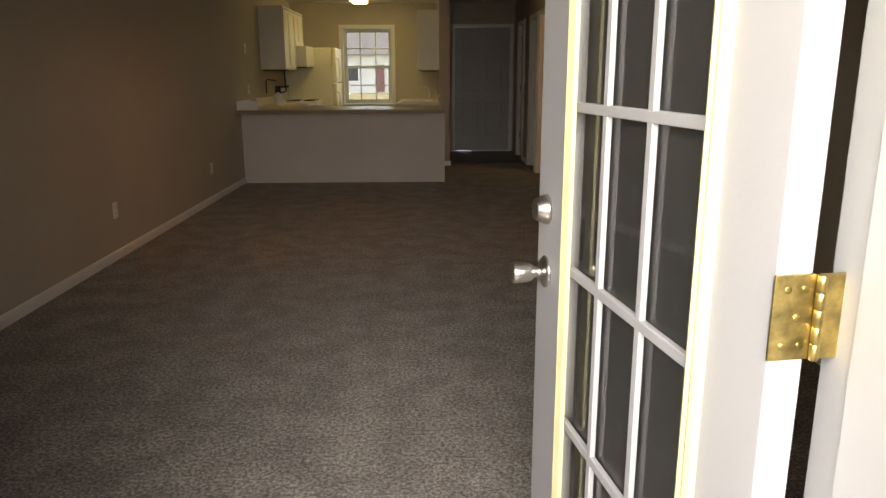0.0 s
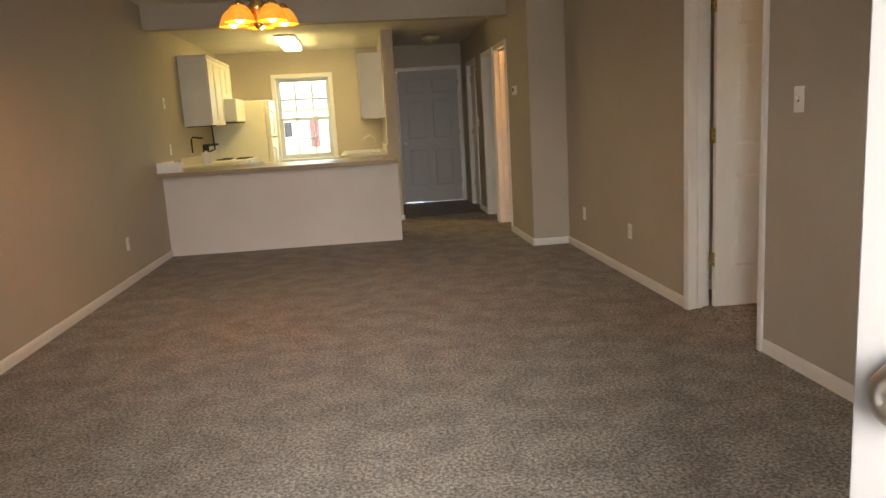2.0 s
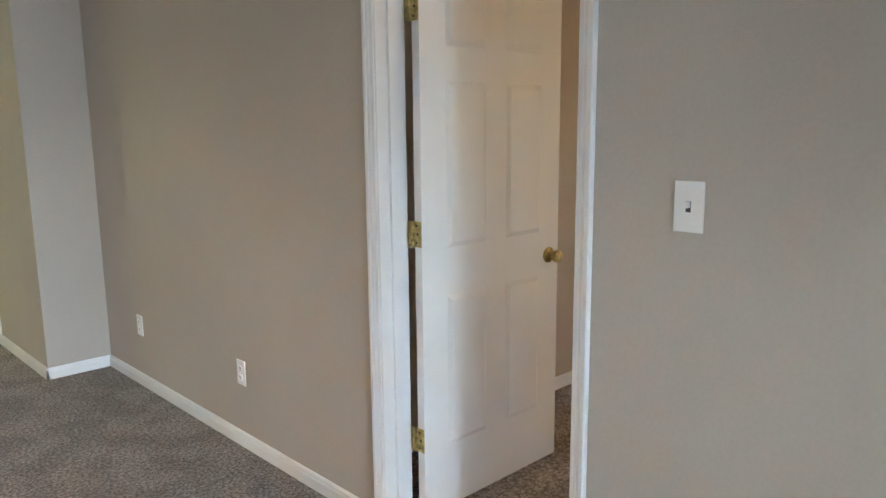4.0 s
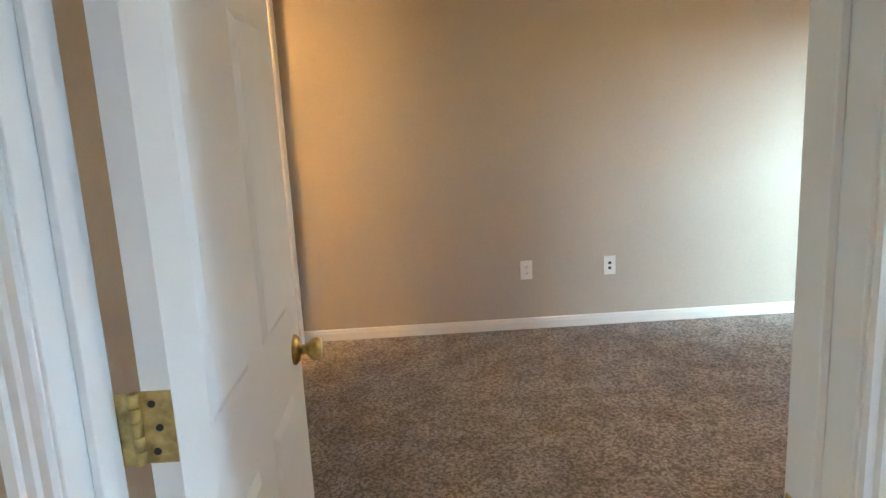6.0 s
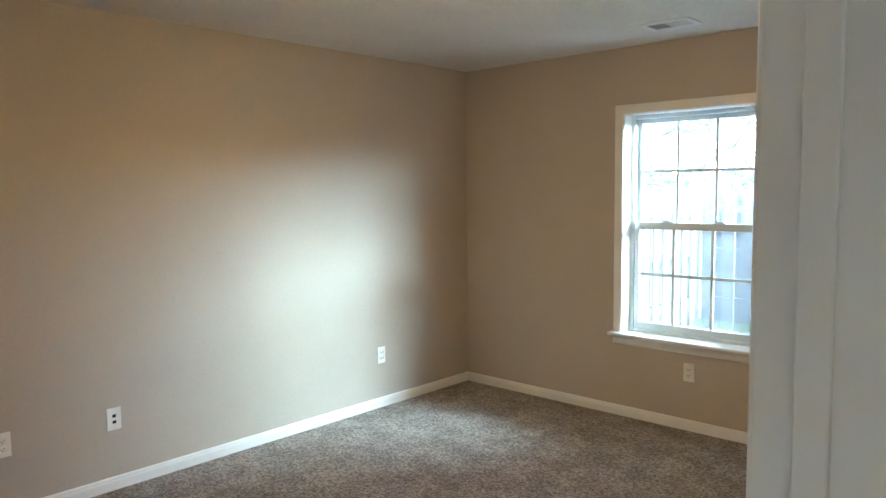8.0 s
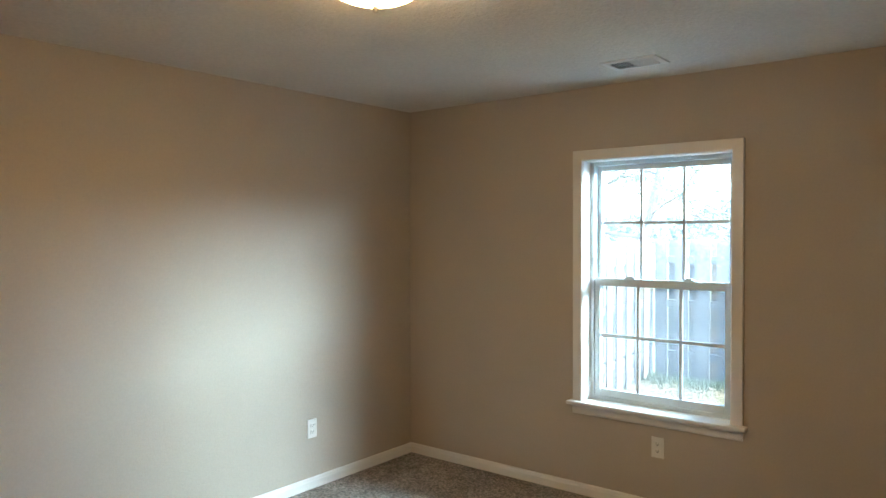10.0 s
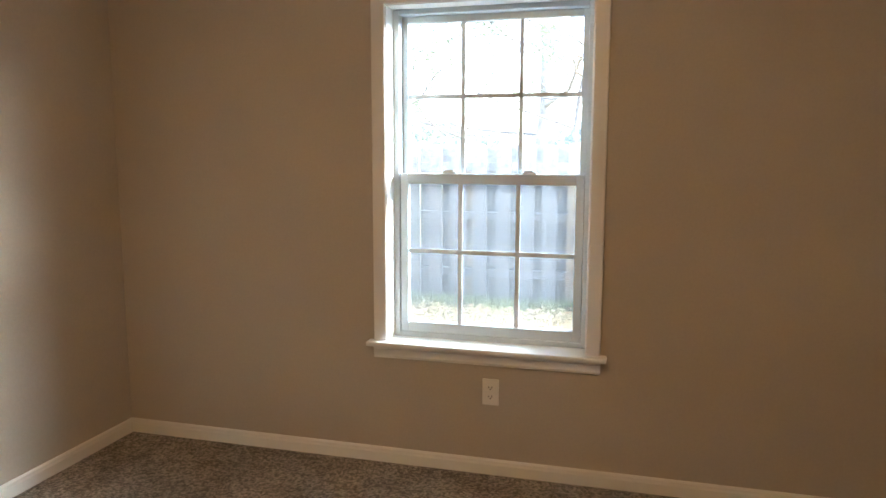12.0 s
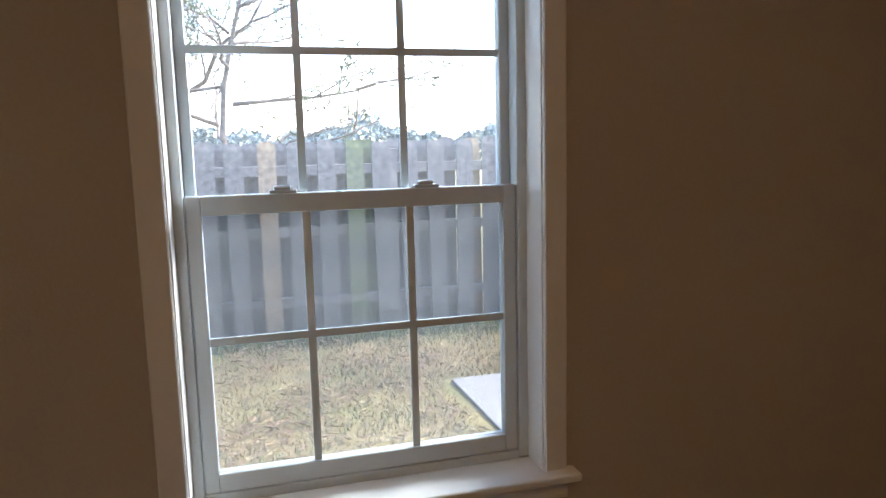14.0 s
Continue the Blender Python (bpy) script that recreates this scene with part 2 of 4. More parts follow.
def wall(name, axis, f0, f1, u0, u1, z0, z1, holes, material, label="painted beige wall"):
    """A wall from f0 to f1 in thickness, along axis 'x' or 'y' from u0 to u1, with holes (u0, u1, z0, z1) through it."""
    us = sorted({u0, u1, *[h[0] for h in holes], *[h[1] for h in holes]})
    zs = sorted({z0, z1, *[h[2] for h in holes], *[h[3] for h in holes]})
    solid = {}
    for i in range(len(us) - 1):
        for k in range(len(zs) - 1):
            cu, cz = (us[i] + us[i + 1]) / 2, (zs[k] + zs[k + 1]) / 2
            solid[i, k] = not any(h[0] < cu < h[1] and h[2] < cz < h[3] for h in holes)
    bm = bmesh.new()

    def quad(*c):
        bm.faces.new([bm.verts.new((u, f, z) if axis == "x" else (f, u, z)) for u, f, z in c])
    for (i, k), s in solid.items():
        if not s:
            continue
        a, b, c, d = us[i], us[i + 1], zs[k], zs[k + 1]
        quad((a, f0, c), (b, f0, c), (b, f0, d), (a, f0, d))
        quad((a, f1, c), (a, f1, d), (b, f1, d), (b, f1, c))
        for near, e in (((i - 1, k), a), ((i + 1, k), b)):
            if not solid.get(near):
                quad((e, f0, c), (e, f1, c), (e, f1, d), (e, f0, d))
        for near, e in (((i, k - 1), c), ((i, k + 1), d)):
            if not solid.get(near):
                quad((a, f0, e), (b, f0, e), (b, f1, e), (a, f1, e))
    bmesh.ops.remove_doubles(bm, verts=bm.verts, dist=0.0005)
    return setting(name, bm, material, label, "wall")


def moulding(profile, p0, p1, out):
    """A strip from p0 to p1 whose section (distance out, height) stands up from the line."""
    bm = bmesh.new()
    p0, p1, out = Vector(p0), Vector(p1), Vector(out)
    up = (p1 - p0).normalized().cross(out)
    up = Vector((0, 0, 1)) if abs(up.z) > 0.5 else up
    ends = [[bm.verts.new(p + out * a + up * b) for a, b in profile] for p in (p0, p1)]
    k = len(profile)
    for j in range(k):
        bm.faces.new((ends[0][j], ends[0][(j + 1) % k], ends[1][(j + 1) % k], ends[1][j]))
    bm.faces.new(ends[0][::-1])
    bm.faces.new(ends[1])
    return bm


BASE = [(0, 0), (0.014, 0), (0.014, 0.044), (0.011, 0.052), (0.010, 0.060), (0.005, 0.066), (0, 0.068)]


def baseboard(p0, p1, out):
    z = 0.021 if max(p0[0], p1[0]) > 0.1 else 0.003
    setting("baseboard", moulding(BASE, (*p0, z), (*p1, z), (*out, 0)), WHITE, "white painted moulded wooden baseboard", "baseboard")


CASE = [(0, 0), (0.008, 0), (0.011, 0.006), (0.011, 0.018), (0.014, 0.024), (0.014, 0.036), (0.018, 0.042), (0.018, 0.057), (0.014, 0.06), (0, 0.06)]


FLAT = [(0, 0), (0.013, 0), (0.016, 0.004), (0.016, 0.056), (0.013, 0.06), (0, 0.06)]


def casing(name, axis, f, sign, u0, u1, z1, z0=0.0, bottom=False, parent=None):
    """Moulded casing round an opening, on the wall face f, standing out to sign."""
    def P(u, h, z):
        return Vector((u, f + sign * h, z) if axis == "x" else (f + sign * h, u, z))
    section = [(a, b * 0.78) for a, b in CASE] if parent is None else FLAT
    if parent is None:
        parent = tagged(new(name), "white moulded wooden casing round an opening", "trim", kind="structure")
    for s, u in ((-1, u0), (1, u1)):
        bm = bmesh.new()
        lo = [bm.verts.new(P(u + s * b, a, z0)) for a, b in section]
        hi = [bm.verts.new(P(u + s * b, a, z1 + b)) for a, b in section]
        k = len(section)
        for j in range(k):
            bm.faces.new((lo[j], lo[(j + 1) % k], hi[(j + 1) % k], hi[j]))
        bm.faces.new(lo)
        bm.faces.new(hi)
        part("side_casing", bm, WHITE, parent)
    bm = bmesh.new()
    a_ = [bm.verts.new(P(u0 - b, a, z1 + b)) for a, b in section]
    b_ = [bm.verts.new(P(u1 + b, a, z1 + b)) for a, b in section]
    k = len(section)
    for j in range(k):
        bm.faces.new((a_[j], a_[(j + 1) % k], b_[(j + 1) % k], b_[j]))
    bm.faces.new(a_)
    bm.faces.new(b_)
    part("head_casing", bm, WHITE, parent)
    return parent


def jambs(name, axis, f0, f1, u0, u1, z1, stop=None):
    """The lining of an opening, with stops; the clear opening runs from u0 to u1 and up to z1."""
    e = tagged(new(name), "white painted wooden door frame lining", "door frame", kind="structure")

    def bx(a, b, c, d, z0, z1_):
        return box(a, b, c, d, z0, z1_, 0.002) if axis == "x" else box(c, d, a, b, z0, z1_, 0.002)
    part("jamb", bx(u0 - 0.018, u0, f0, f1, 0, z1), WHITE, e)
    part("jamb", bx(u1, u1 + 0.018, f0, f1, 0, z1), WHITE, e)
    part("head_jamb", bx(u0 - 0.018, u1 + 0.018, f0, f1, z1, z1 + 0.018), WHITE, e)
    if stop:
        part("stop", bx(u0, u0 + 0.011, stop[0], stop[1], 0, z1), WHITE, e)
        part("stop", bx(u1 - 0.011, u1, stop[0], stop[1], 0, z1), WHITE, e)
        part("head_stop", bx(u0 + 0.011, u1 - 0.011, stop[0], stop[1], z1 - 0.011, z1), WHITE, e)
    return e


# ---- walls ----
wall("wall_living_west", "y", -4.22, -4.07, -0.36, 11.6, -0.3, 2.6, [], PAINT)
wall("wall_living_south", "x", -0.36, -0.2, -4.07, 0.0, -0.3, 2.6, [(-2.4, -1.32, -0.3, 2.07)], PAINT)
wall("wall_living_east", "y", 0.0, 0.12, -0.36, 6.91, -0.3, 2.6, [(3.457, 4.28, -0.3, 2.058)], PAINT)
wall("wall_hall_corner", "x", 6.91, 7.03, -0.357, 1.7, -0.3, 2.6, [], PAINT)
wall("wall_hall_east", "y", -0.35, -0.23, 7.03, 11.48, -0.3, 2.6,
     [(7.97, 8.68, -0.3, 2.06), (8.83, 9.53, -0.3, 2.06), (10.15, 10.89, -0.3, 2.06)], PAINT)
wall("wall_back", "x", 11.48, 11.6, -4.07, 1.7, -0.3, 2.6, [(-3.23, -2.40, 0.80, 2.05), (-1.38, -0.40, -0.3, 2.075)], PAINT)
wall("wall_kitchen_side", "y", -1.64, -1.49, 9.5, 11.48, 0, 2.44, [], PAINT)
wall("wall_bedroom_south", "x", -0.2, 0.0, 0.12, 3.54, -0.3, 2.6, [(1.31, 2.19, 0.575, 2.02)], PAINT)
wall("wall_bedroom_east", "y", 3.54, 3.69, -0.2, 6.91, -0.3, 2.6, [], PAINT)
wall("wall_bedroom_north", "x", 4.66, 4.78, 0.12, 3.54, -0.3, 2.44, [(2.80, 3.47, -0.3, 2.06)], PAINT)
wall("wall_bath_west", "y", 2.0, 2.12, 4.78, 6.8, 0, 2.44, [], PAINT)
wall("wall_bath_north", "x", 6.8, 6.92, 2.0, 3.54, 0, 2.44, [], PAINT)
wall("wall_hall_bath", "x", 8.71, 8.80, -0.23, 1.7, 0, 2.44, [], PAINT)
wall("wall_hall_outer", "y", 1.7, 1.82, 6.91, 11.6, -0.3, 2.6, [], PAINT)
wall("wall_hall_closet", "x", 10.0, 10.1, -0.23, 1.7, 0, 2.44, [], PAINT)
wall("half_wall", "x", 7.90, 8.02, -4.07, -1.602, 0, 0.855, [], PALE, "pale painted kitchen half wall under the counter")
setting("ceiling_beam", box(-4.07, -0.357, 7.82, 7.97, 2.325, 2.56), PAINT, "beige painted dropped beam before the kitchen", "beam")
setting("floor", box(-4.1, 3.6, -0.21, 11.5, -0.2, 0.0), CARPET, "taupe cut-pile carpet with vacuum marks", "carpet")
fl = bmesh.new()
B(fl, 0.119, 3.541, -0.001, 4.661, 0.0, 0.02)
B(fl, 2.82, 3.45, 4.661, 4.78, 0.0, 0.02)
ramp_v = [fl.verts.new(c) for c in ((0.0, 3.475, 0.0005), (0.0, 4.262, 0.0005), (0.119, 4.262, 0.02), (0.119, 3.475, 0.02))]
fl.faces.new(ramp_v)
setting("floor_bedroom", fl, CARPET, "taupe cut-pile bedroom carpet with brushed patches", "carpet")
setting("floor_entry", box(-1.485, -0.36, 9.75, 11.47, 0.001, 0.006), ENTRY, "dark vinyl floor before the front door", "floor")
setting("floor_kitchen", box(-4.06, -1.65, 8.03, 11.47, 0.001, 0.006), LAM, "light vinyl kitchen floor", "floor")
setting("ceiling_living", box(-4.2, 0.1, -0.3, 7.82, 2.56, 2.66), CEIL, "white textured living room ceiling", "ceiling")
setting("ceiling_kitchen", box(-4.07, 1.7, 7.97, 11.48, 2.44, 2.54), CEIL, "white textured kitchen and hall ceiling", "ceiling")
setting("ceiling_bedroom", box(0.12, 3.54, 0.0, 6.91, 2.44, 2.54), CEIL, "white textured bedroom ceiling", "ceiling")


def roof():
    bm = bmesh.new()
    pts = [(-5.0, -0.55, 2.62), (4.4, -0.55, 2.62), (4.4, 12.2, 2.62), (-5.0, 12.2, 2.62), (-5.0, 5.6, 4.9), (4.4, 5.6, 4.9)]
    v = [bm.verts.new(p) for p in pts]
    for f in ((0, 1, 5, 4), (2, 3, 4, 5), (0, 4, 3), (1, 2, 5), (3, 2, 1, 0)):
        bm.faces.new([v[i] for i in f])
    setting("roof", bm, ROOFM, "dark shingled gable roof", "roof")


roof()
# Unseen slab, added to keep sky and sun off the garden door leaf.
setting("added_shade_roof", box(-4.7, -0.5, -1.6, -0.37, 2.46, 2.6, 0.01), WHITE, "unseen white roof slab added to shade the garden door", "roof")

# baseboards
for p0, p1, out in (((-4.07, -0.2), (-4.07, 7.9), (1, 0)), ((-4.07, -0.2), (-2.44, -0.2), (0, 1)), ((-1.24, -0.2), (0, -0.2), (0, 1)),
                    ((0, -0.2), (0, 3.41), (-1, 0)), ((0, 4.32), (0, 6.91), (-1, 0)), ((-0.371, 6.91), (0, 6.91), (0, -1)),
                    ((-0.357, 6.896), (-0.357, 7.92), (-1, 0)), ((-0.35, 8.73), (-0.35, 8.78), (-1, 0)), ((-0.35, 9.59), (-0.35, 10.1), (-1, 0)),
                    ((-1.64, 9.5), (-1.476, 9.5), (0, -1)), ((-1.49, 9.486), (-1.49, 11.48), (1, 0)),
                    ((3.54, 0), (3.54, 4.66), (-1, 0)), ((0.12, 0), (3.54, 0), (0, 1)), ((0.12, 0), (0.12, 3.41), (1, 0)),
                    ((0.12, 4.66), (2.75, 4.66), (0, -1)), ((0.12, 4.32), (0.12, 4.66), (1, 0))):
    baseboard(p0, p1, out)


# ---- doors ----
def panel_leaf(w, h, t):
    """A moulded six-panel door: hinge edge at x 0, faces at y 0 and t."""
    xs = [0, 0.115, w / 2 - 0.05, w / 2 + 0.05, w - 0.115, w]
    zs = [0, 0.24, 0.82, 0.985, 1.575, 1.68, h - 0.12, h]
    bm = bmesh.new()
    panels = []
    for y in (0, t):
        grid = [[bm.verts.new((x, y, z)) for z in zs] for x in xs]
        for i in range(5):
            for k in range(7):
                q = (grid[i][k], grid[i + 1][k], grid[i + 1][k + 1], grid[i][k + 1])
                f = bm.faces.new(q if y == 0 else q[::-1])
                if i in (1, 3) and k in (1, 3, 5):
                    panels.append(f)
        if y == 0:
            first = grid
    n, m = len(xs), len(zs)
    loop = [(i, 0) for i in range(n)] + [(n - 1, k) for k in range(1, m)] + [(i, m - 1) for i in range(n - 2, -1, -1)] + [(0, k) for k in range(m - 2, 0, -1)]
    for a, b in zip(loop, loop[1:] + loop[:1]):
        bm.faces.new((first[a[0]][a[1]], grid[a[0]][a[1]], grid[b[0]][b[1]], first[b[0]][b[1]]))
    bmesh.ops.inset_individual(bm, faces=panels, thickness=0.014, depth=-0.009)
    bmesh.ops.inset_individual(bm, faces=panels, thickness=0.008, depth=0.0)
    bmesh.ops.inset_individual(bm, faces=panels, thickness=0.026, depth=0.007)
    return bm


KNOB = [(0.033, 0), (0.033, 0.004), (0.026, 0.011), (0.012, 0.014), (0.011, 0.026), (0.017, 0.031), (0.0245, 0.038), (0.026, 0.05), (0.023, 0.058), (0.01, 0.06)]


def knob(parent, x, z, t, metal, name="knob"):
    for side in (-1, 1):
        bm = turned(KNOB, 20, "Y")
        if side > 0:
            bmesh.ops.rotate(bm, verts=bm.verts, matrix=Matrix.Rotation(math.pi, 3, "Z"))
        bmesh.ops.translate(bm, verts=bm.verts, vec=(x, 0 if side < 0 else t, z))
        part(name, bm, metal, parent)


def hinge(parent, z, t, length=0.09, side=-1, reach=0.0):
    """A butt hinge: a leaf let into the door's edge, the knuckle at the corner on the given face, with screws."""
    bm = bmesh.new()
    y0, y1 = (0.004, t) if side < 0 else (0, t - 0.004)
    B(bm, -0.003, 0.0, y0 if side > 0 else -0.003, y1 if side < 0 else t + 0.003, z - length / 2, z + length / 2, 0.001)
    hp = part("hinge", bm, BRASS, parent, "brass butt hinge")
    if reach:
        part("jamb_leaf", box(-0.007, -0.004, t + 0.012, t + reach, z - length / 2, z + length / 2, 0.001), BRASS, hp)
    ky = -0.008 if side < 0 else t + 0.008
    for k in range(5):
        c = turned([(0.0065, 0), (0.0072, 0.001), (0.0072, length / 5 - 0.002), (0.0065, length / 5 - 0.001)], 12)
        bmesh.ops.translate(c, verts=c.verts, vec=(-0.004, ky, z - length / 2 + k * length / 5))
        part("knuckle", c, BRASS, hp)
    for k in (-1, 0, 1):
        c = turned([(0.0045, 0), (0.0045, 0.0012), (0.003, 0.0016)], 10)
        bmesh.ops.rotate(c, verts=c.verts, matrix=Matrix.Rotation(-math.pi / 2, 3, "Y"))
        bmesh.ops.translate(c, verts=c.verts, vec=(-0.003, t / 2 + 0.006 * (k % 2), z + k * length * 0.33))
        part("screw", c, DARK, hp)


def panel_door(name, label, w, m, metal, t=0.035, h=2.03, hinge_side=-1, drop=0.0, paint=DOORW):
    d = tagged(new(name), label, "door", kind="structure")
    d.matrix_world = m
    part("door_leaf", panel_leaf(w, h, t), paint, d)
    knob(d, w - 0.062, 0.915 - drop, t, metal)
    part("latch_plate", box(w, w + 0.0015, t / 2 - 0.012, t / 2 + 0.012, 0.888 - drop, 0.945 - drop), metal, d)
    for z in (0.32, 1.075, 1.83):
        hinge(d, z - drop, t, 0.09, side=hinge_side, reach=0.03 if drop else 0.0)
    return d


# bedroom door: hinged at the far jamb, standing open into the bedroom
jambs("frame_bedroom_door", "y", -0.004, 0.124, 3.475, 4.262, 2.04, (0.045, 0.08))
casing("trim_bedroom_door", "y", 0.0, -1, 3.47, 4.267, 2.045)
casing("trim_bedroom_door_inside", "y", 0.12, 1, 3.47, 4.267, 2.045)
panel_door("door_1", "white six-panel door with brass knob, standing open", 0.762, pose(0.132, 4.200, 0.028, 0, 0, -0.8), BRASS, hinge_side=1, drop=0.026)
part("strike_plate", box(0.045 + 0.042, 0.045 + 0.072, 3.4745, 3.477, 0.885, 0.945), BRASS, bpy.data.objects["frame_bedroom_door"])
# bathroom opening of the bedroom
jambs("frame_bath_door", "x", 4.656, 4.784, 2.82, 3.45, 2.04, (4.70, 4.735))
casing("trim_bath_door", "x", 4.66, -1, 2.815, 3.455, 2.045)
# hall
for u0, u1, nm in ((7.99, 8.66, "frame_hall_bath"), (8.85, 9.51, "frame_hall_room"), (10.17, 10.87, "frame_hall_closet")):
    jambs(nm, "y", -0.354, -0.226, u0, u1, 2.04, (-0.30, -0.27))
    casing(nm.replace("frame", "trim"), "y", -0.35, -1, u0 - 0.005, u1 + 0.005, 2.045)
panel_door("door_2", "white six-panel closet door, closed", 0.695, pose(-0.305, 10.865, 0.012, 0, 0, -90), STEEL, h=2.02)
panel_door("door_3", "white six-panel door, swung open into the bathroom", 0.655, pose(-0.215, 8.62, 0.012, 0, 0, 4), BRASS, hinge_side=1)
panel_door("door_4", "white six-panel door, swung open into a room", 0.645, pose(-0.215, 9.47, 0.012, 0, 0, 4), BRASS, hinge_side=1)
jambs("frame_front_door", "x", 11.476, 11.6, -1.36, -0.42, 2.055)
fd = bpy.data.objects["frame_front_door"]
part("stop", box(-1.36, -1.33, 11.545, 11.6, 0, 2.03), WHITE, fd)
part("stop", box(-0.45, -0.42, 11.545, 11.6, 0, 2.055), WHITE, fd)
part("sill", box(-1.05, -0.45, 11.545, 11.6, 0, 0.03), STEEL, fd)
part("head_stop", box(-0.85, -0.45, 11.545, 11.6, 2.025, 2.055), WHITE, fd)
casing("trim_front_door", "x", 11.48, -1, -1.365, -0.415, 2.06)
panel_door("door_5", "six-panel front door with shade in its paint colour, closed, daylight at its top edge", 0.925, pose(-0.428, 11.535, 0.022, 0, 0, 180), STEEL, t=0.044, h=2.03, hinge_side=1, paint=SHADEDOOR)


def glazed_door():
    """The garden door: one stile-and-rail leaf with fifteen lites, standing open into the room."""
    w, h, t = 0.875, 2.03, 0.044
    d = tagged(new("door_6"), "white glazed garden door with fifteen panes, standing open", "door", kind="structure")
    d.matrix_world = pose(-1.417, -0.225, 0.012, 0, 0, 98.5)
    x0, x1, z0, z1 = 0.165, 0.71, 0.215, 1.905
    part("stile", box(0, x0, -t, 0, 0, h, 0.003), SHADEDOOR, d)
    part("stile", box(x1, w, -t, 0, 0, h, 0.003), SHADEDOOR, d)
    part("bottom_rail", box(x0, x1, -t, 0, 0, z0, 0.002), SHADEDOOR, d)
    part("top_rail", box(x0, x1, -t, 0, z1, h, 0.002), SHADEDOOR, d)
    prof = [(0, 0), (0.012, 0.002), (0.014, 0.008), (0.010, 0.014), (0.012, 0.020), (0.008, 0.028), (0.0, 0.032)]
    for face, s in ((0.0, 1), (-t, -1)):
        lf = part("lite_frame", moulding(prof, (x0 - 0.006, face, z0), (x0 - 0.006, face, z1), (0, s, 0)), CREAMTRIM, d, "yellowed plastic lite frame")
        for p0, p1 in (((x1 - 0.026, face, z0), (x1 - 0.026, face, z1)),):
            part("frame_strip", moulding(prof, p0, p1, (0, s, 0)), CREAMTRIM, lf)
        part("frame_strip", box(x0 + 0.026, x1 - 0.026, min(face, face + s * 0.011), max(face, face + s * 0.011), z0 - 0.006, z0 + 0.022, 0.002), CREAMTRIM, lf)
        part("frame_strip", box(x0 + 0.026, x1 - 0.026, min(face, face + s * 0.011), max(face, face + s * 0.011), z1 - 0.022, z1 + 0.006, 0.002), CREAMTRIM, lf)
    gx = [x0, 0.349, 0.526, x1]
    gz = [z0, 0.556, 0.899, 1.231, 1.566, z1]
    pane = part("pane", box(x0, x1, -t / 2 - 0.002, -t / 2 + 0.002, z0, z1), DUSTVEIL, d, "dusty insulated glass with its grey reflections in the film")
    pane.visible_shadow = False
    for y0, y1 in ((-0.017, -0.006), (-t + 0.006, -t + 0.017)):
        for x in gx[1:3]:
            part("muntin", box(x - 0.0095, x + 0.0095, y0, y1, z0, z1, 0.002), SHADEDOOR, d)
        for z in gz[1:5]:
            part("muntin", box(x0, x1, y0 - 0.0006, y1 + 0.0006, z - 0.0095, z + 0.0095, 0.002), SHADEDOOR, d)
    for z, prof2 in ((0.863, [(0.036, 0), (0.036, 0.004), (0.028, 0.010), (0.013, 0.013), (0.0125, 0.028), (0.019, 0.034), (0.0225, 0.045), (0.024, 0.074), (0.021, 0.081), (0.012, 0.082), (0.011, 0.079)]),
                     (1.005, [(0.033, 0), (0.033, 0.006), (0.023, 0.028), (0.021, 0.03), (0.012, 0.030), (0.011, 0.027)])):
        for side in (0, 1):
            bm = turned(prof2, 24, "Y")
            if not side:
                bmesh.ops.rotate(bm, verts=bm.verts, matrix=Matrix.Rotation(math.pi, 3, "Z"))
            bmesh.ops.translate(bm, verts=bm.verts, vec=(w - 0.065, 0 if not side else -t, z))
            part("knob" if z < 0.9 else "deadbolt", bm, STEEL, d, "satin nickel")
    for z in (0.28, 1.03, 1.78):
        hp = part("hinge", box(-0.004, 0.0, -0.046, 0.004, z - 0.05, z + 0.05, 0.001), BRASS, d, "worn brass butt hinge")
        part("hinge_leaf", box(-0.006, -0.002, -0.085, -0.048, z - 0.05, z + 0.05, 0.001), BRASS, hp)
        for k in range(5):
            c = turned([(0.005, 0), (0.0056, 0.001), (0.0056, 0.0185), (0.005, 0.0195)], 12)
            bmesh.ops.translate(c, verts=c.verts, vec=(-0.008, -0.05, z - 0.05 + k * 0.02))
            part("knuckle", c, BRASS, hp)
        for k, y in ((-0.033, -0.012), (0, -0.026), (0.033, -0.012), (0.033, -0.033), (-0.033, -0.033)):
            c = turned([(0.0045, 0), (0.0045, 0.0012), (0.003, 0.0016)], 10)
            bmesh.ops.rotate(c, verts=c.verts, matrix=Matrix.Rotation(-math.pi / 2, 3, "Y"))
            bmesh.ops.translate(c, verts=c.verts, vec=(-0.004, y, z + k))
            part("screw", c, BRASS, hp)


glazed_door()
e = tagged(new("frame_garden_door"), "white painted exterior door frame with weather stop", "door frame", kind="structure")
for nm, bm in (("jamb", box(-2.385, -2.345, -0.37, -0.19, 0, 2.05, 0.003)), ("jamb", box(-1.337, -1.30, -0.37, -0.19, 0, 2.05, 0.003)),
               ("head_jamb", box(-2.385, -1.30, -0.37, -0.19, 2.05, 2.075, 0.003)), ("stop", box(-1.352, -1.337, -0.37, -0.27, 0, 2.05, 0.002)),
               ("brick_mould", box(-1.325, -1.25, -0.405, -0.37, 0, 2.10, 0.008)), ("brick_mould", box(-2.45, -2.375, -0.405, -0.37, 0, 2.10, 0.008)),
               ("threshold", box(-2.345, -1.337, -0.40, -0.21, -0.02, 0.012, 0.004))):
    part(nm, bm, SHADEFRAME if nm != "threshold" else STEEL, e)
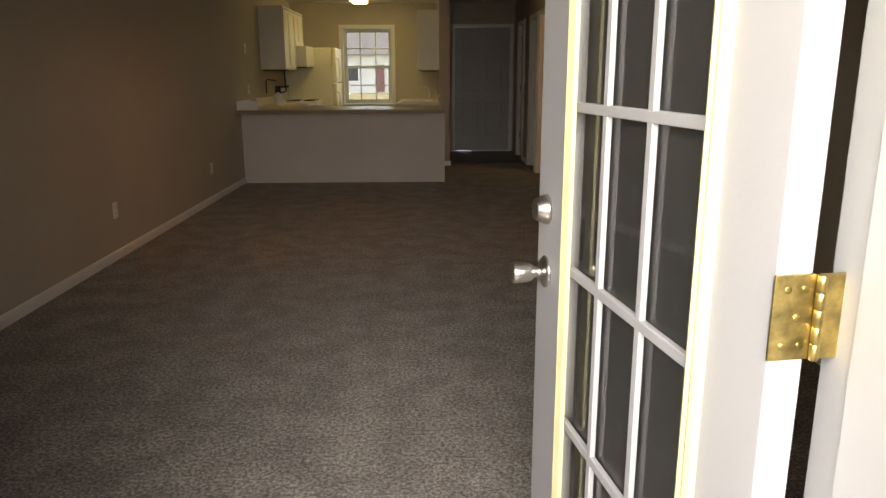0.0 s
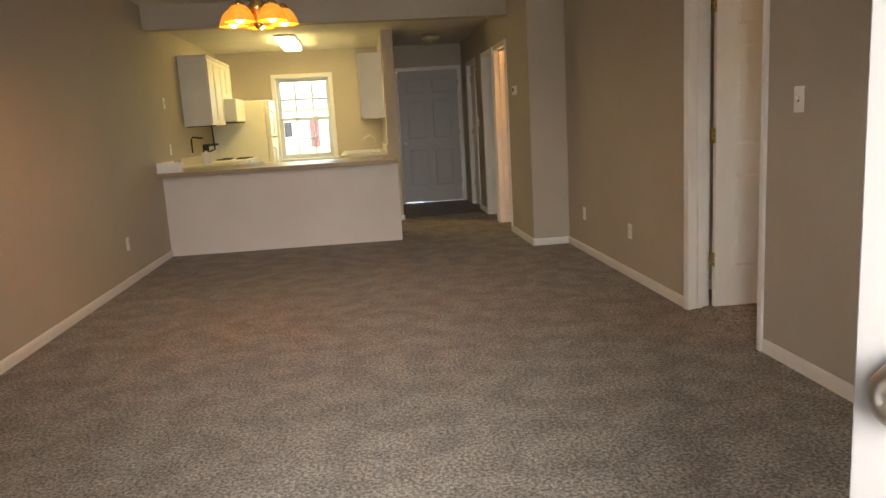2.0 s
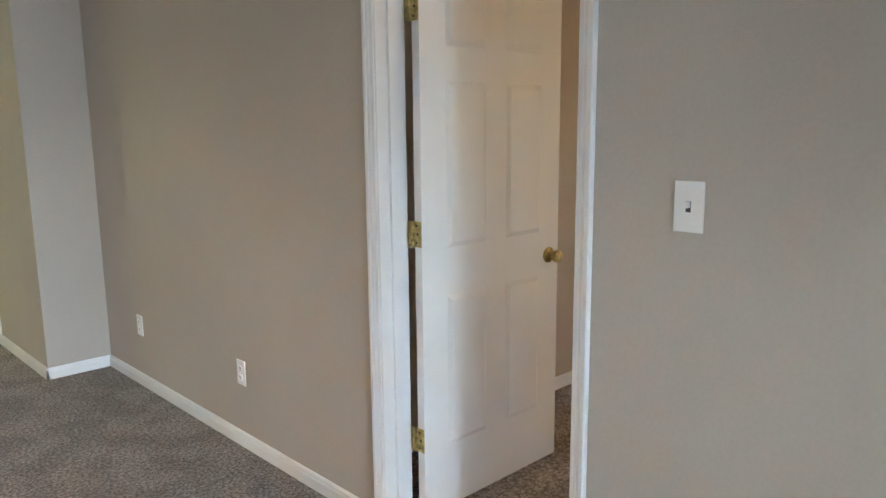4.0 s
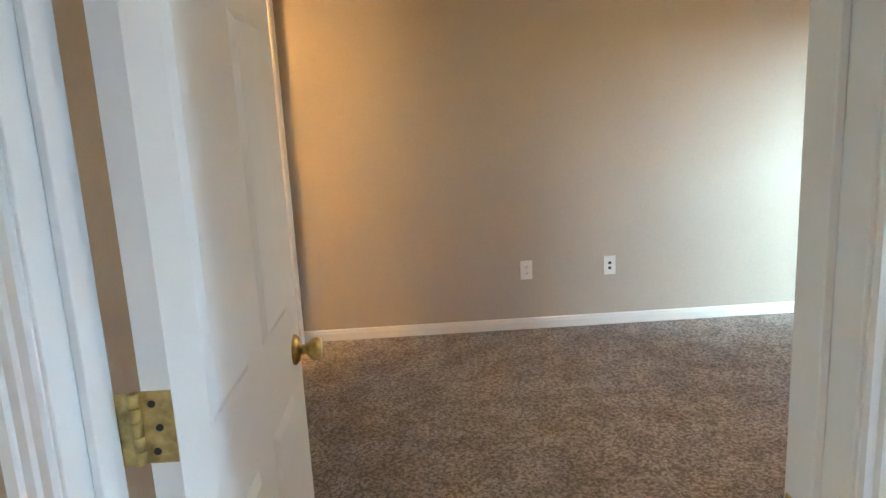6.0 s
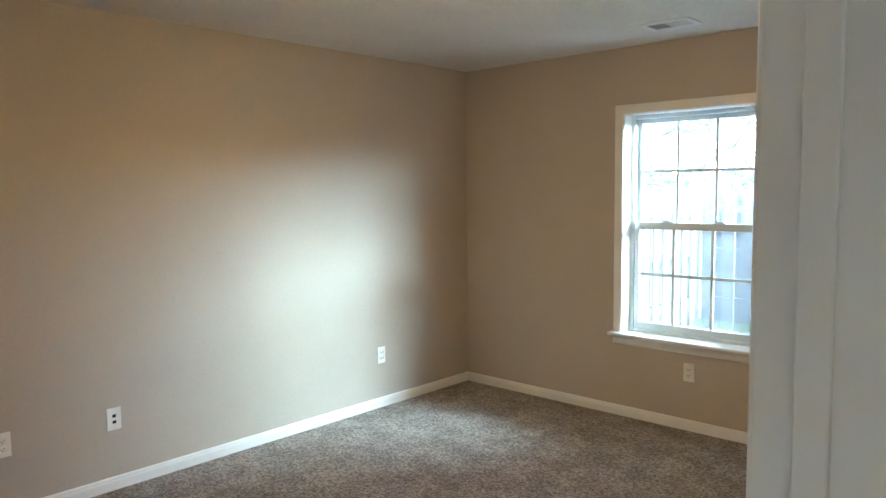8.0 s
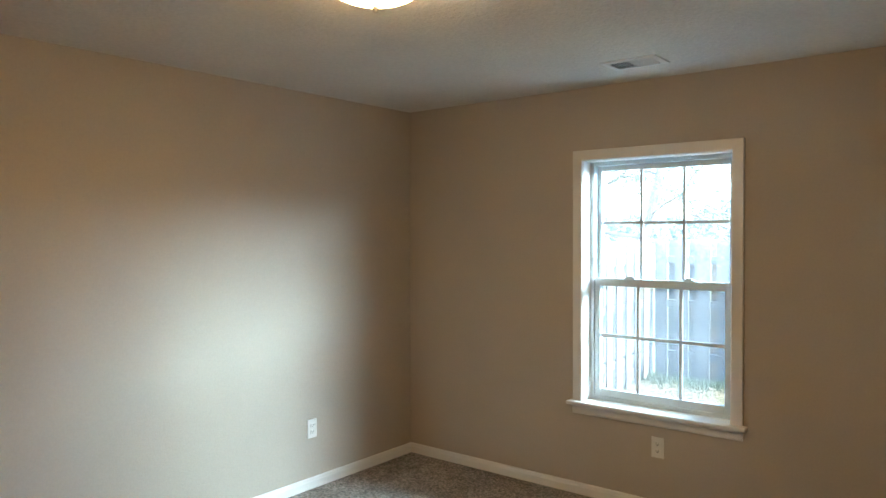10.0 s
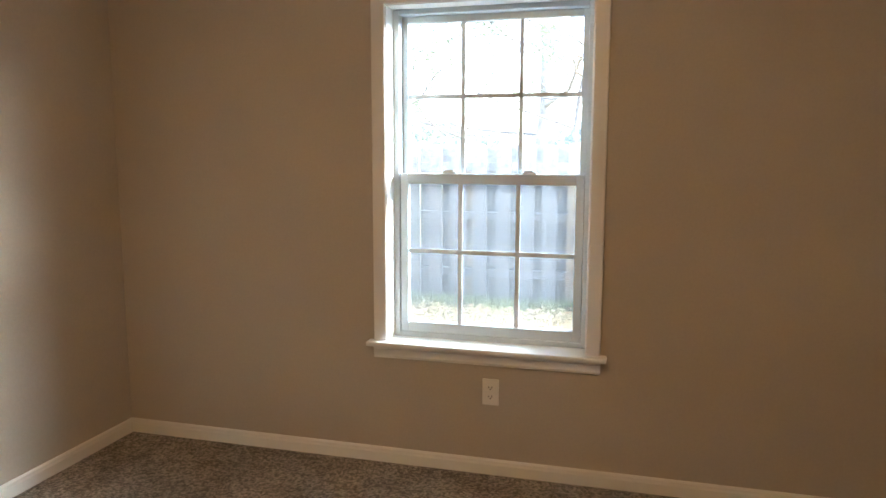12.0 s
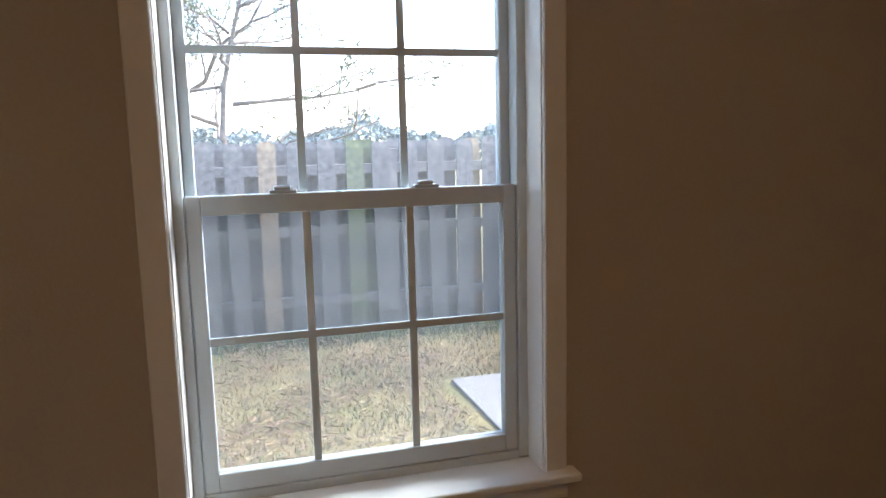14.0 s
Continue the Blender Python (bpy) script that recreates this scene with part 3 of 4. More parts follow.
casing("trim_garden_door", "x", -0.2, 1, -2.36, -1.325, 2.06)


# ---- windows ----
def sash(parent, x0, x1, z0, z1, y, rails, cols, rows, name):
    """A vinyl sash with its glass and a grille of flat bars; rails: left, right, bottom, top widths."""
    l, r, b, tp = rails
    s = part(name, box(x0, x0 + l, y - 0.018, y + 0.018, z0, z1, 0.003), SHADEVINYL, parent)
    part("stile", box(x1 - r, x1, y - 0.018, y + 0.018, z0, z1, 0.003), SHADEVINYL, s)
    part("rail", box(x0 + l, x1 - r, y - 0.018, y + 0.018, z0, z0 + b, 0.003), SHADEVINYL, s)
    part("rail", box(x0 + l, x1 - r, y - 0.018, y + 0.018, z1 - tp, z1, 0.003), SHADEVINYL, s)
    g = part("pane", box(x0 + l, x1 - r, y - 0.003, y + 0.003, z0 + b, z1 - tp), GLASS, s, "clear window glass")
    g.visible_shadow = False
    for c in cols:
        part("muntin", box(c - 0.009, c + 0.009, y + 0.0035, y + 0.011, z0 + b, z1 - tp), SHADEVINYL, s)
    for c in rows:
        part("muntin", box(x0 + l, x1 - r, y + 0.0038, y + 0.0115, c - 0.009, c + 0.009), SHADEVINYL, s)
    return s


def hung_window(name, label, m, x0, x1, z0, z1, meet, cols, rows):
    """A double-hung window in an opening, its inner wall face at y 0 and the room at y above 0."""
    w = tagged(new(name), label, "window", kind="structure")
    w.matrix_world = m
    part("jamb_extension", box(x0 - 0.012, x0, -0.09, 0.004, z0, z1, 0.002), WHITE, w)
    part("jamb_extension", box(x1, x1 + 0.012, -0.09, 0.004, z0, z1, 0.002), WHITE, w)
    part("head_jamb", box(x0 - 0.012, x1 + 0.012, -0.09, 0.004, z1, z1 + 0.012, 0.002), WHITE, w)
    fr = part("frame", box(x0 - 0.012, x0 + 0.024, -0.2, -0.09, z0, z1, 0.003), SHADEVINYL, w)
    part("frame_side", box(x1 - 0.024, x1 + 0.012, -0.2, -0.09, z0, z1, 0.003), SHADEVINYL, fr)
    part("frame_head", box(x0 + 0.024, x1 - 0.024, -0.2, -0.09, z1 - 0.022, z1 + 0.012, 0.003), SHADEVINYL, fr)
    part("frame_sill", box(x0 + 0.024, x1 - 0.024, -0.2, -0.09, z0 - 0.012, z0 + 0.02, 0.003), SHADEVINYL, fr)
    sash(w, x0 + 0.024, x1 - 0.024, meet - 0.02, z1 - 0.022, -0.158, (0.026, 0.026, 0.03, 0.03), cols, rows[1:], "upper_sash")
    sash(w, x0 + 0.026, x1 - 0.026, z0 + 0.02, meet + 0.022, -0.115, (0.034, 0.034, 0.045, 0.045), cols, rows[:1], "lower_sash")
    for c in (cols[0] - 0.045, cols[1] + 0.05):
        lk = part("sash_lock", box(c - 0.032, c + 0.032, -0.128, -0.104, meet + 0.022, meet + 0.030, 0.003), SHADEVINYL, w, "small white sash lock")
        part("lock_lever", box(c - 0.018, c + 0.022, -0.121, -0.105, meet + 0.030, meet + 0.039, 0.003), SHADEVINYL, lk)
    part("stool", box(x0 - 0.09, x1 + 0.09, -0.09, 0.055, z0 - 0.022, z0, 0.007), WHITE, w)
    part("apron", moulding([(0, 0), (0.012, 0), (0.016, 0.012), (0.016, 0.04), (0.024, 0.05), (0.024, 0.056), (0, 0.056)],
                           (x0 - 0.065, 0.0, z0 - 0.079), (x1 + 0.065, 0.0, z0 - 0.079), (0, 1, 0)), WHITE, w)
    casing("casing", "x", 0.0, 1, x0 - 0.004, x1 + 0.004, z1 + 0.004, z0, parent=w)


hung_window("window_1", "white double-hung bedroom window with grilles", Matrix(), 1.325, 2.175, 0.585, 2.008, 1.292, (1.627, 1.879), (0.972, 1.645))
hung_window("window_2", "white double-hung kitchen window with grilles", pose(-2.815, 11.48, 0, 0, 0, 180), -0.40, 0.40, 0.82, 2.035, 1.42, (-0.13, 0.13), (1.12, 1.72))


screen = part("insect_screen", box(1.35, 2.15, -0.188, -0.186, 0.61, 1.29), SCREEN, bpy.data.objects["window_1"], "fine grey insect screen")
screen.visible_shadow = False


# ---- electric fittings ----
def outlet(m, style="duplex"):
    o = thing("wall_outlet" if style != "switch" else "light_switch",
              {"duplex": "white duplex outlet plate on the wall", "jack": "white cable jack plate on the wall",
               "switch": "white toggle switch plate beside the door"}[style],
              "outlet" if style != "switch" else "switch", "wall outlets" if style != "switch" else "", m)
    part("plate", box(-0.036, 0.036, 0, 0.006, -0.058, 0.058, 0.0025), PLATE, o)
    if style == "duplex":
        for z in (-0.02, 0.02):
            r = part("receptacle", box(-0.0165, 0.0165, 0.006, 0.0085, z - 0.0135, z + 0.0135, 0.004), PLATE, o)
            for x, hh in ((-0.0065, 0.0045), (0.0065, 0.0035)):
                part("slot", box(x - 0.0012, x + 0.0012, 0.0085, 0.0091, z - hh + 0.002, z + hh + 0.002), SLOT, r)
            part("ground_hole", box(-0.0025, 0.0025, 0.0085, 0.0091, z - 0.0095, z - 0.005), SLOT, r)
    elif style == "jack":
        for z in (-0.016, 0.016):
            part("jack", box(-0.009, 0.009, 0.006, 0.009, z - 0.008, z + 0.008, 0.002), DARK, o)
    else:
        part("toggle", box(-0.005, 0.005, 0.006, 0.02, -0.002, 0.012, 0.002), PLATE, o)
        part("slot", box(-0.006, 0.006, 0.006, 0.0066, -0.012, 0.0125), SLOT, o)
    for z in ((0,) if style == "duplex" else (-0.03, 0.03) if style == "switch" else (-0.042, 0.042)):
        c = turned([(0.003, 0.0), (0.003, 0.001), (0.002, 0.0015)], 8, "Y")
        bmesh.ops.rotate(c, verts=c.verts, matrix=Matrix.Rotation(math.pi, 3, "Z"))
        bmesh.ops.translate(c, verts=c.verts, vec=(0, 0.006, z))
        part("screw", c, PLATE, o)


for x, y, z, rz, st in ((3.54, 3.281, 0.39, 90, "duplex"), (3.54, 2.773, 0.39, 90, "jack"), (3.54, 0.926, 0.39, 90, "duplex"),
                        (1.715, 0.0, 0.389, 0, "duplex"), (0, 5.267, 0.357, 90, "duplex"), (0, 6.4, 0.357, 90, "duplex"), (0, 2.311, 0.329, 90, "duplex"),
                        (-4.07, 4.175, 0.356, -90, "duplex"), (-4.07, 6.55, 0.356, -90, "duplex"), (-4.07, 8.35, 1.12, -90, "duplex"),
                        (0, 3.169, 1.26, 90, "switch"), (-4.07, 8.3, 1.62, -90, "switch"), (-0.35, 10.02, 1.22, 90, "switch")):
    outlet(pose(x, y, z, 0, 0, rz), st)


def thermostat():
    o = thing("thermostat", "small white wall thermostat in the hall", "thermostat", m=pose(-0.35, 7.55, 1.53, 0, 0, 90))
    part("body", box(-0.06, 0.06, 0, 0.028, -0.045, 0.045, 0.006), PLATE, o)
    part("display", box(-0.035, 0.035, 0.028, 0.0285, -0.01, 0.025), SLOT, o)


thermostat()


def door_stop():
    o = thing("door_stop", "small spring door stop with a rubber tip on the baseboard", "door stop", m=pose(1.1, 4.646, 0.055))
    part("base", turned([(0.010, 0), (0.010, 0.004), (0.006, 0.008)], 12, "Y"), BRASS, o)
    coil = [(0.0055 * math.cos(k * 0.9), -0.008 - 0.0011 * k, 0.0055 * math.sin(k * 0.9)) for k in range(56)]
    part("spring", tube(coil, 0.0012, segs=5), DARK, o)
    tip = turned([(0.0075, 0), (0.0085, 0.004), (0.0075, 0.012), (0.004, 0.014)], 12, "Y")
    bmesh.ops.translate(tip, verts=tip.verts, vec=(0, -0.068, 0))
    part("tip", tip, DARK, o, "dark rubber tip")


door_stop()
for hz in (0.33, 1.06, 1.82):
    hb = part("hinge", box(2.8195, 2.8225, 4.661, 4.698, hz - 0.045, hz + 0.045, 0.001), BRASS, bpy.data.objects["frame_bath_door"], "brass butt hinge")
    kn = turned([(0.006, -0.045), (0.007, -0.043), (0.007, 0.043), (0.006, 0.045)], 12)
    bmesh.ops.translate(kn, verts=kn.verts, vec=(2.826, 4.653, hz))
    part("knuckle", kn, BRASS, hb)


# ---- lamps and ceiling fittings ----
def flush_lamp(name, label, x, y, glass, r=0.165, drop=0.13):
    o = thing(name, label, "ceiling lamp", m=pose(x, y, 2.44))
    part("pan", turned([(r * 1.05, 0), (r * 1.05, -0.012), (r * 0.98, -0.03), (r * 0.9, -0.032)][::-1], 32), STEEL, o)
    prof = [(r * math.cos(a), -0.033 - (drop - 0.05) * math.sin(a)) for a in [k * math.pi / 18 for k in range(9)]]
    part("dome", turned(prof[::-1], 32), glass, o, "lit opal glass dome" if glass is GLOBE else "unlit frosted dome")
    part("finial", turned([(0.004, -drop - 0.012), (0.009, -drop - 0.008), (0.009, -drop + 0.006), (0.012, -drop + 0.02)], 14), STEEL, o)


flush_lamp("ceiling_lamp", "lit opal flush ceiling lamp of the bedroom", 1.79, 2.17, GLOBE)
flush_lamp("ceiling_lamp", "unlit brass flush lamp on the hall ceiling", -0.93, 10.27, CREAM, 0.13, 0.11)


def vent():
    o = thing("ceiling_vent", "white slatted air register on the bedroom ceiling", "vent", m=Matrix.Translation((1.67, 0.43, 2.44)) @ Matrix.Scale(0.86, 4))
    part("backing", box(-0.13, 0.13, -0.075, 0.075, -0.004, -0.001), SLOT, o)
    for a in ((-0.165, -0.13, -0.11, 0.11), (0.13, 0.165, -0.11, 0.11), (-0.13, 0.13, -0.11, -0.075), (-0.13, 0.13, 0.075, 0.11)):
        part("frame", box(*a, -0.010, 0.0, 0.002), WHITE, o)
    for k in range(13):
        x = -0.12 + k * 0.02
        bm = box(-0.0012, 0.0012, -0.075, 0.075, -0.007, 0.007)
        bmesh.ops.rotate(bm, verts=bm.verts, matrix=Matrix.Rotation(radians(50 if x > 0 else -50), 3, "Y"))
        bmesh.ops.translate(bm, verts=bm.verts, vec=(x, 0, -0.009))
        part("slat", bm, WHITE, o)


vent()


def chandelier():
    """Five down-turned amber glass bells round a brass hub, on a chain."""
    o = thing("chandelier", "brass chandelier with lit amber glass shades", "chandelier", m=pose(-2.52, 4.6, 1.85))
    part("hub", turned([(0.004, 0.0), (0.02, 0.012), (0.032, 0.04), (0.022, 0.075), (0.045, 0.11), (0.05, 0.14), (0.024, 0.18), (0.014, 0.24), (0.02, 0.27), (0.008, 0.30)], 20), BRASS, o)
    bell = [(0.028, 0.095), (0.04, 0.09), (0.062, 0.066), (0.076, 0.034), (0.086, 0.008), (0.09, 0.0), (0.083, 0.003), (0.07, 0.035), (0.055, 0.064), (0.03, 0.084)]
    for k in range(5):
        a = radians(72 * k + 20)
        c, s = math.cos(a), math.sin(a)
        pts = [(r * c, r * s, z) for r, z in ((0.04, 0.12), (0.08, 0.09), (0.12, 0.10), (0.15, 0.135), (0.155, 0.15))]
        part("arm", tube(pts, 0.006), BRASS, o)
        bm = turned(bell, 20)
        bmesh.ops.translate(bm, verts=bm.verts, vec=(0.155 * c, 0.155 * s, 0.03))
        sh = part("shade", bm, AMBER, o, "lit amber glass bell")
        bm = turned([(0.008, 0.0), (0.026, 0.014), (0.03, 0.032), (0.022, 0.055), (0.012, 0.07)], 14)
        bmesh.ops.translate(bm, verts=bm.verts, vec=(0.155 * c, 0.155 * s, 0.025))
        part("bulb", bm, BULB, sh, "lit bulb")
        bm = turned([(0.03, 0), (0.032, 0.012), (0.018, 0.03), (0.008, 0.036)], 14)
        bmesh.ops.translate(bm, verts=bm.verts, vec=(0.155 * c, 0.155 * s, 0.12))
        part("fitter", bm, BRASS, sh)
    for k in range(11):
        pts = [(0.009 * math.cos(t), 0, 0.018 * math.sin(t)) for t in [i * math.pi / 5 for i in range(11)]]
        bm = tube(pts, 0.002, segs=5)
        bmesh.ops.rotate(bm, verts=bm.verts, matrix=Matrix.Rotation(math.pi / 2 * (k % 2), 3, "Z"))
        bmesh.ops.translate(bm, verts=bm.verts, vec=(0, 0, 0.315 + 0.031 * k))
        part("chain_link", bm, BRASS, o)
    part("canopy", turned([(0.012, 0.65), (0.05, 0.67), (0.06, 0.705), (0.06, 0.71)], 20), BRASS, o)


chandelier()


def light_box():
    o = thing("kitchen_light", "lit fluorescent light box on the kitchen ceiling", "ceiling lamp", m=pose(-2.84, 10.15, 2.44))
    part("housing", box(-0.13, 0.13, -0.62, 0.62, -0.03, 0, 0.004), WHITE, o)
    part("diffuser", box(-0.115, 0.115, -0.6, 0.6, -0.085, -0.03, 0.02), TUBE, o, "glowing acrylic diffuser")


light_box()


def vanity(x, y, z, rz):
    o = thing("vanity_light", "lit warm bathroom bulb bar on the wall", "wall lamp", m=pose(x, y, z, 0, 0, rz))
    part("bar", box(-0.22, 0.22, 0, 0.03, -0.05, 0.05, 0.006), STEEL, o)
    for k in (-0.14, 0, 0.14):
        bm = turned([(0.015, -0.045), (0.038, -0.02), (0.045, 0.01), (0.03, 0.04), (0.014, 0.05)], 16)
        bmesh.ops.translate(bm, verts=bm.verts, vec=(k, 0.075, 0))
        part("bulb", bm, BATHB, o, "lit round bulb")


vanity(2.12, 5.6, 1.95, -90)
vanity(0.7, 7.03, 1.95, 0)


# ---- kitchen ----
def cabinet(name, label, x0, x1, y0, y1, z0, z1, face, n, kick=0.0, crown=False):
    """A cabinet with n framed doors on its face '+x', '-x' or '-y'."""
    o = thing(name, label, "cabinet", "kitchen cabinets", pose((x0 + x1) / 2, (y0 + y1) / 2, z0))
    hx, hy, h = (x1 - x0) / 2, (y1 - y0) / 2, z1 - z0
    part("body", box(-hx, hx, -hy, hy, kick, h, 0.002), CAB, o)
    if kick:
        part("toe_kick", box(-hx + 0.06, hx - 0.06, -hy + 0.01, hy - 0.01, 0, kick), DARK, o)
    if crown:
        part("crown", box(-hx, hx + (0.02 if face == "+x" else 0) , -hy - 0.012, hy, h, h + 0.03, 0.006), CAB, o)
    span = 2 * hy if face in ("+x", "-x") else 2 * hx
    for k in range(n):
        a, b = -span / 2 + k * span / n + 0.008, -span / 2 + (k + 1) * span / n - 0.008
        bm = bmesh.new()
        pieces = ((a, b, kick + 0.012, kick + 0.06), (a, b, h - 0.06, h - 0.012), (a, a + 0.05, kick + 0.06, h - 0.06), (b - 0.05, b, kick + 0.06, h - 0.06))
        for i, (u0, u1, w0, w1) in enumerate((*pieces, (a + 0.05, b - 0.05, kick + 0.06, h - 0.06))):
            d = 0.018 if i < 4 else 0.010
            if face == "+x":
                B(bm, hx, hx + d, u0, u1, w0, w1)
            elif face == "-x":
                B(bm, -hx - d, -hx, u0, u1, w0, w1)
            else:
                B(bm, u0, u1, -hy - d, -hy, w0, w1)
        part("door", bm, CAB, o)


cabinet("wall_cabinet", "white wall cabinet beside the range", -4.07, -3.75, 9.12, 9.95, 1.37, 2.17, "+x", 2, crown=True)
cabinet("wall_cabinet", "short white wall cabinet above the range hood", -4.07, -3.75, 9.955, 10.65, 1.72, 2.17, "+x", 2, crown=True)
cabinet("wall_cabinet", "white wall cabinet above the sink counter", -1.94, -1.64, 9.85, 11.45, 1.36, 2.2, "-x", 3)
cabinet("base_cabinet", "white base cabinet under the counter", -4.07, -3.48, 8.64, 9.95, 0.006, 0.86, "+x", 3, 0.1)
cabinet("base_cabinet", "white sink base cabinet", -2.24, -1.64, 9.55, 11.45, 0.006, 0.86, "-x", 3, 0.1)
cabinet("base_cabinet", "white peninsula base cabinet behind the half wall", -3.46, -1.66, 8.03, 8.62, 0.006, 0.86, "-y", 1, 0.1)
ct = thing("countertop", "beige laminate peninsula countertop on the half wall", "countertop", m=pose(-2.84, 8.16, 0.862))
part("top", box(-1.228, 1.235, -0.47, 0.48, 0, 0.036, 0.008), LAM, ct)
part("front_edge", box(-1.228, 1.235, -0.474, -0.4705, -0.012, 0.03, 0.001), mat("edge_band", (0.33, 0.23, 0.15), 0.5), ct, "brown edge band")
ct = thing("countertop", "beige laminate countertop beside the range", "countertop", m=pose(-3.76, 9.295, 0.862))
part("top", box(-0.31, 0.3, -0.65, 0.655, 0, 0.036, 0.006), LAM, ct)
part("backsplash", box(-0.309, -0.29, -0.65, 0.655, 0.036, 0.14, 0.004), LAM, ct)
ct = thing("countertop", "beige laminate sink countertop", "countertop", m=pose(-1.94, 10.5, 0.862))
part("top", box(-0.32, 0.3, -0.96, 0.97, 0, 0.036, 0.006), LAM, ct)
part("backsplash", box(0.28, 0.299, -0.96, 0.97, 0.036, 0.14, 0.004), LAM, ct)
sp = thing("backsplash_block", "white end splash on the countertop against the wall", "backsplash", m=pose(-4.055, 7.95, 0.898))
part("board", box(-0.012, 0.008, -0.24, 0.4, 0, 0.10, 0.004), WHITE, sp)
part("cap", box(0.009, 0.24, -0.24, -0.222, 0, 0.10, 0.004), WHITE, sp)


def sink():
    o = thing("kitchen_sink", "white enamel drop-in sink with a raised rim", "sink", m=pose(-1.95, 10.35, 0.898))
    part("rim", box(-0.25, 0.22, -0.36, -0.32, 0, 0.02, 0.006), PLATE, o)
    part("rim", box(-0.25, 0.22, 0.32, 0.36, 0, 0.02, 0.006), PLATE, o)
    part("rim", box(-0.25, -0.21, -0.32, 0.32, 0, 0.02, 0.006), PLATE, o)
    part("rim", box(0.14, 0.22, -0.32, 0.32, 0, 0.02, 0.006), PLATE, o)
    part("bowl", box(-0.21, 0.14, -0.32, 0.32, 0, 0.004), STEEL, o)
    f = part("faucet", tube([(0.17, 0, 0.02), (0.17, 0, 0.16), (0.15, 0, 0.2), (0.09, 0, 0.215), (0.02, 0, 0.19), (0.0, 0, 0.16)], 0.011), STEEL, o, "chrome faucet")
    part("lever", tube([(0.17, 0.07, 0.02), (0.17, 0.075, 0.07), (0.15, 0.09, 0.09)], 0.009), STEEL, f)


sink()


def fridge():
    o = thing("refrigerator", "cream two-door refrigerator beside the kitchen window", "refrigerator", m=pose(-3.64, 11.02, 0.006))
    part("body", box(-0.41, 0.33, -0.36, 0.36, 0.02, 1.70, 0.012), CREAM, o)
    for z0, z1 in ((0.06, 1.16), (1.175, 1.70)):
        d = part("door", box(0.335, 0.40, -0.36, 0.36, z0, z1, 0.014), CREAM, o)
        zc = z1 - 0.3 if z0 < 1 else z0 + 0.2
        part("handle", tube([(0.40, -0.31, zc - 0.17), (0.44, -0.31, zc - 0.14), (0.44, -0.31, zc + 0.14), (0.40, -0.31, zc + 0.17)], 0.011), WHITE, d)
    part("grille", box(0.3, 0.36, -0.34, 0.34, 0.0, 0.055), DARK, o)


fridge()


def kitchen_range():
    o = thing("cooking_range", "white electric range with a black-trimmed console", "range", m=pose(-3.78, 10.29, 0.006))
    part("body", box(-0.29, 0.32, -0.33, 0.33, 0.02, 0.89, 0.006), PLATE, o)
    part("cooktop", box(-0.285, 0.33, -0.33, 0.33, 0.891, 0.905, 0.004), PLATE, o)
    c = part("console", box(-0.285, -0.21, -0.33, 0.33, 0.906, 1.10, 0.01), PLATE, o)
    part("console_trim", box(-0.286, -0.205, -0.338, -0.331, 0.906, 1.13), DARK, c)
    part("console_trim", box(-0.286, -0.205, -0.33, 0.33, 1.101, 1.13), DARK, c)
    for x, y, r in ((-0.06, -0.16, 0.1), (-0.06, 0.16, 0.08), (0.18, -0.16, 0.08), (0.18, 0.16, 0.1)):
        bm = turned([(r * 0.3, 0.0), (r, 0.0), (r, 0.012), (r * 0.3, 0.012)], 20)
        bmesh.ops.translate(bm, verts=bm.verts, vec=(x, y, 0.906))
        part("burner", bm, DARK, o)
    part("oven_door", box(0.322, 0.35, -0.32, 0.32, 0.2, 0.8, 0.008), PLATE, o)


kitchen_range()
o = thing("range_hood", "white range hood with a dark underside", "range hood", m=pose(-3.82, 10.3, 1.40))
part("canopy", box(-0.25, 0.24, -0.34, 0.34, 0.012, 0.31, 0.01), CAB, o)
part("underside", box(-0.24, 0.23, -0.33, 0.33, 0.0, 0.0115), DARK, o)
o = thing("towel_bracket", "black wire bracket hanging under the wall cabinet", "bracket", m=pose(-3.82, 9.2, 1.37))
part("top_rail", box(-0.24, 0.10, -0.006, 0.006, -0.014, 0.0), DARK, o)
part("long_arm", tube([(0.05, 0, -0.012), (0.055, 0, -0.17), (0.06, 0, -0.29), (0.0, 0, -0.31), (-0.07, 0, -0.32)], 0.010), DARK, o)
part("short_arm", tube([(-0.07, 0.0, -0.15), (-0.19, 0, -0.13), (-0.21, 0, -0.16), (-0.21, 0, -0.32)], 0.010), DARK, o)
o = thing("canister", "small white canister on the counter", "canister", m=pose(-3.83, 9.0, 0.898))
part("body", turned([(0.05, 0), (0.055, 0.004), (0.055, 0.13), (0.05, 0.135)], 20), PLATE, o)
part("lid", turned([(0.057, 0.136), (0.057, 0.15), (0.02, 0.16), (0.012, 0.175)], 20), PLATE, o)
o = thing("paper_stack", "loose white papers on the peninsula counter", "papers", m=pose(-3.22, 8.3, 0.898, 0, 0, 20))
for k in range(4):
    bm = box(-0.14, 0.14, -0.1, 0.1, 0.001 + 0.007 * k, 0.006 + 0.007 * k)
    bmesh.ops.rotate(bm, verts=bm.verts, matrix=Matrix.Rotation(0.12 * k, 3, "Z"))
    part("sheet", bm, PLATE, o)


# ---- outdoors ----
GZ = -0.2


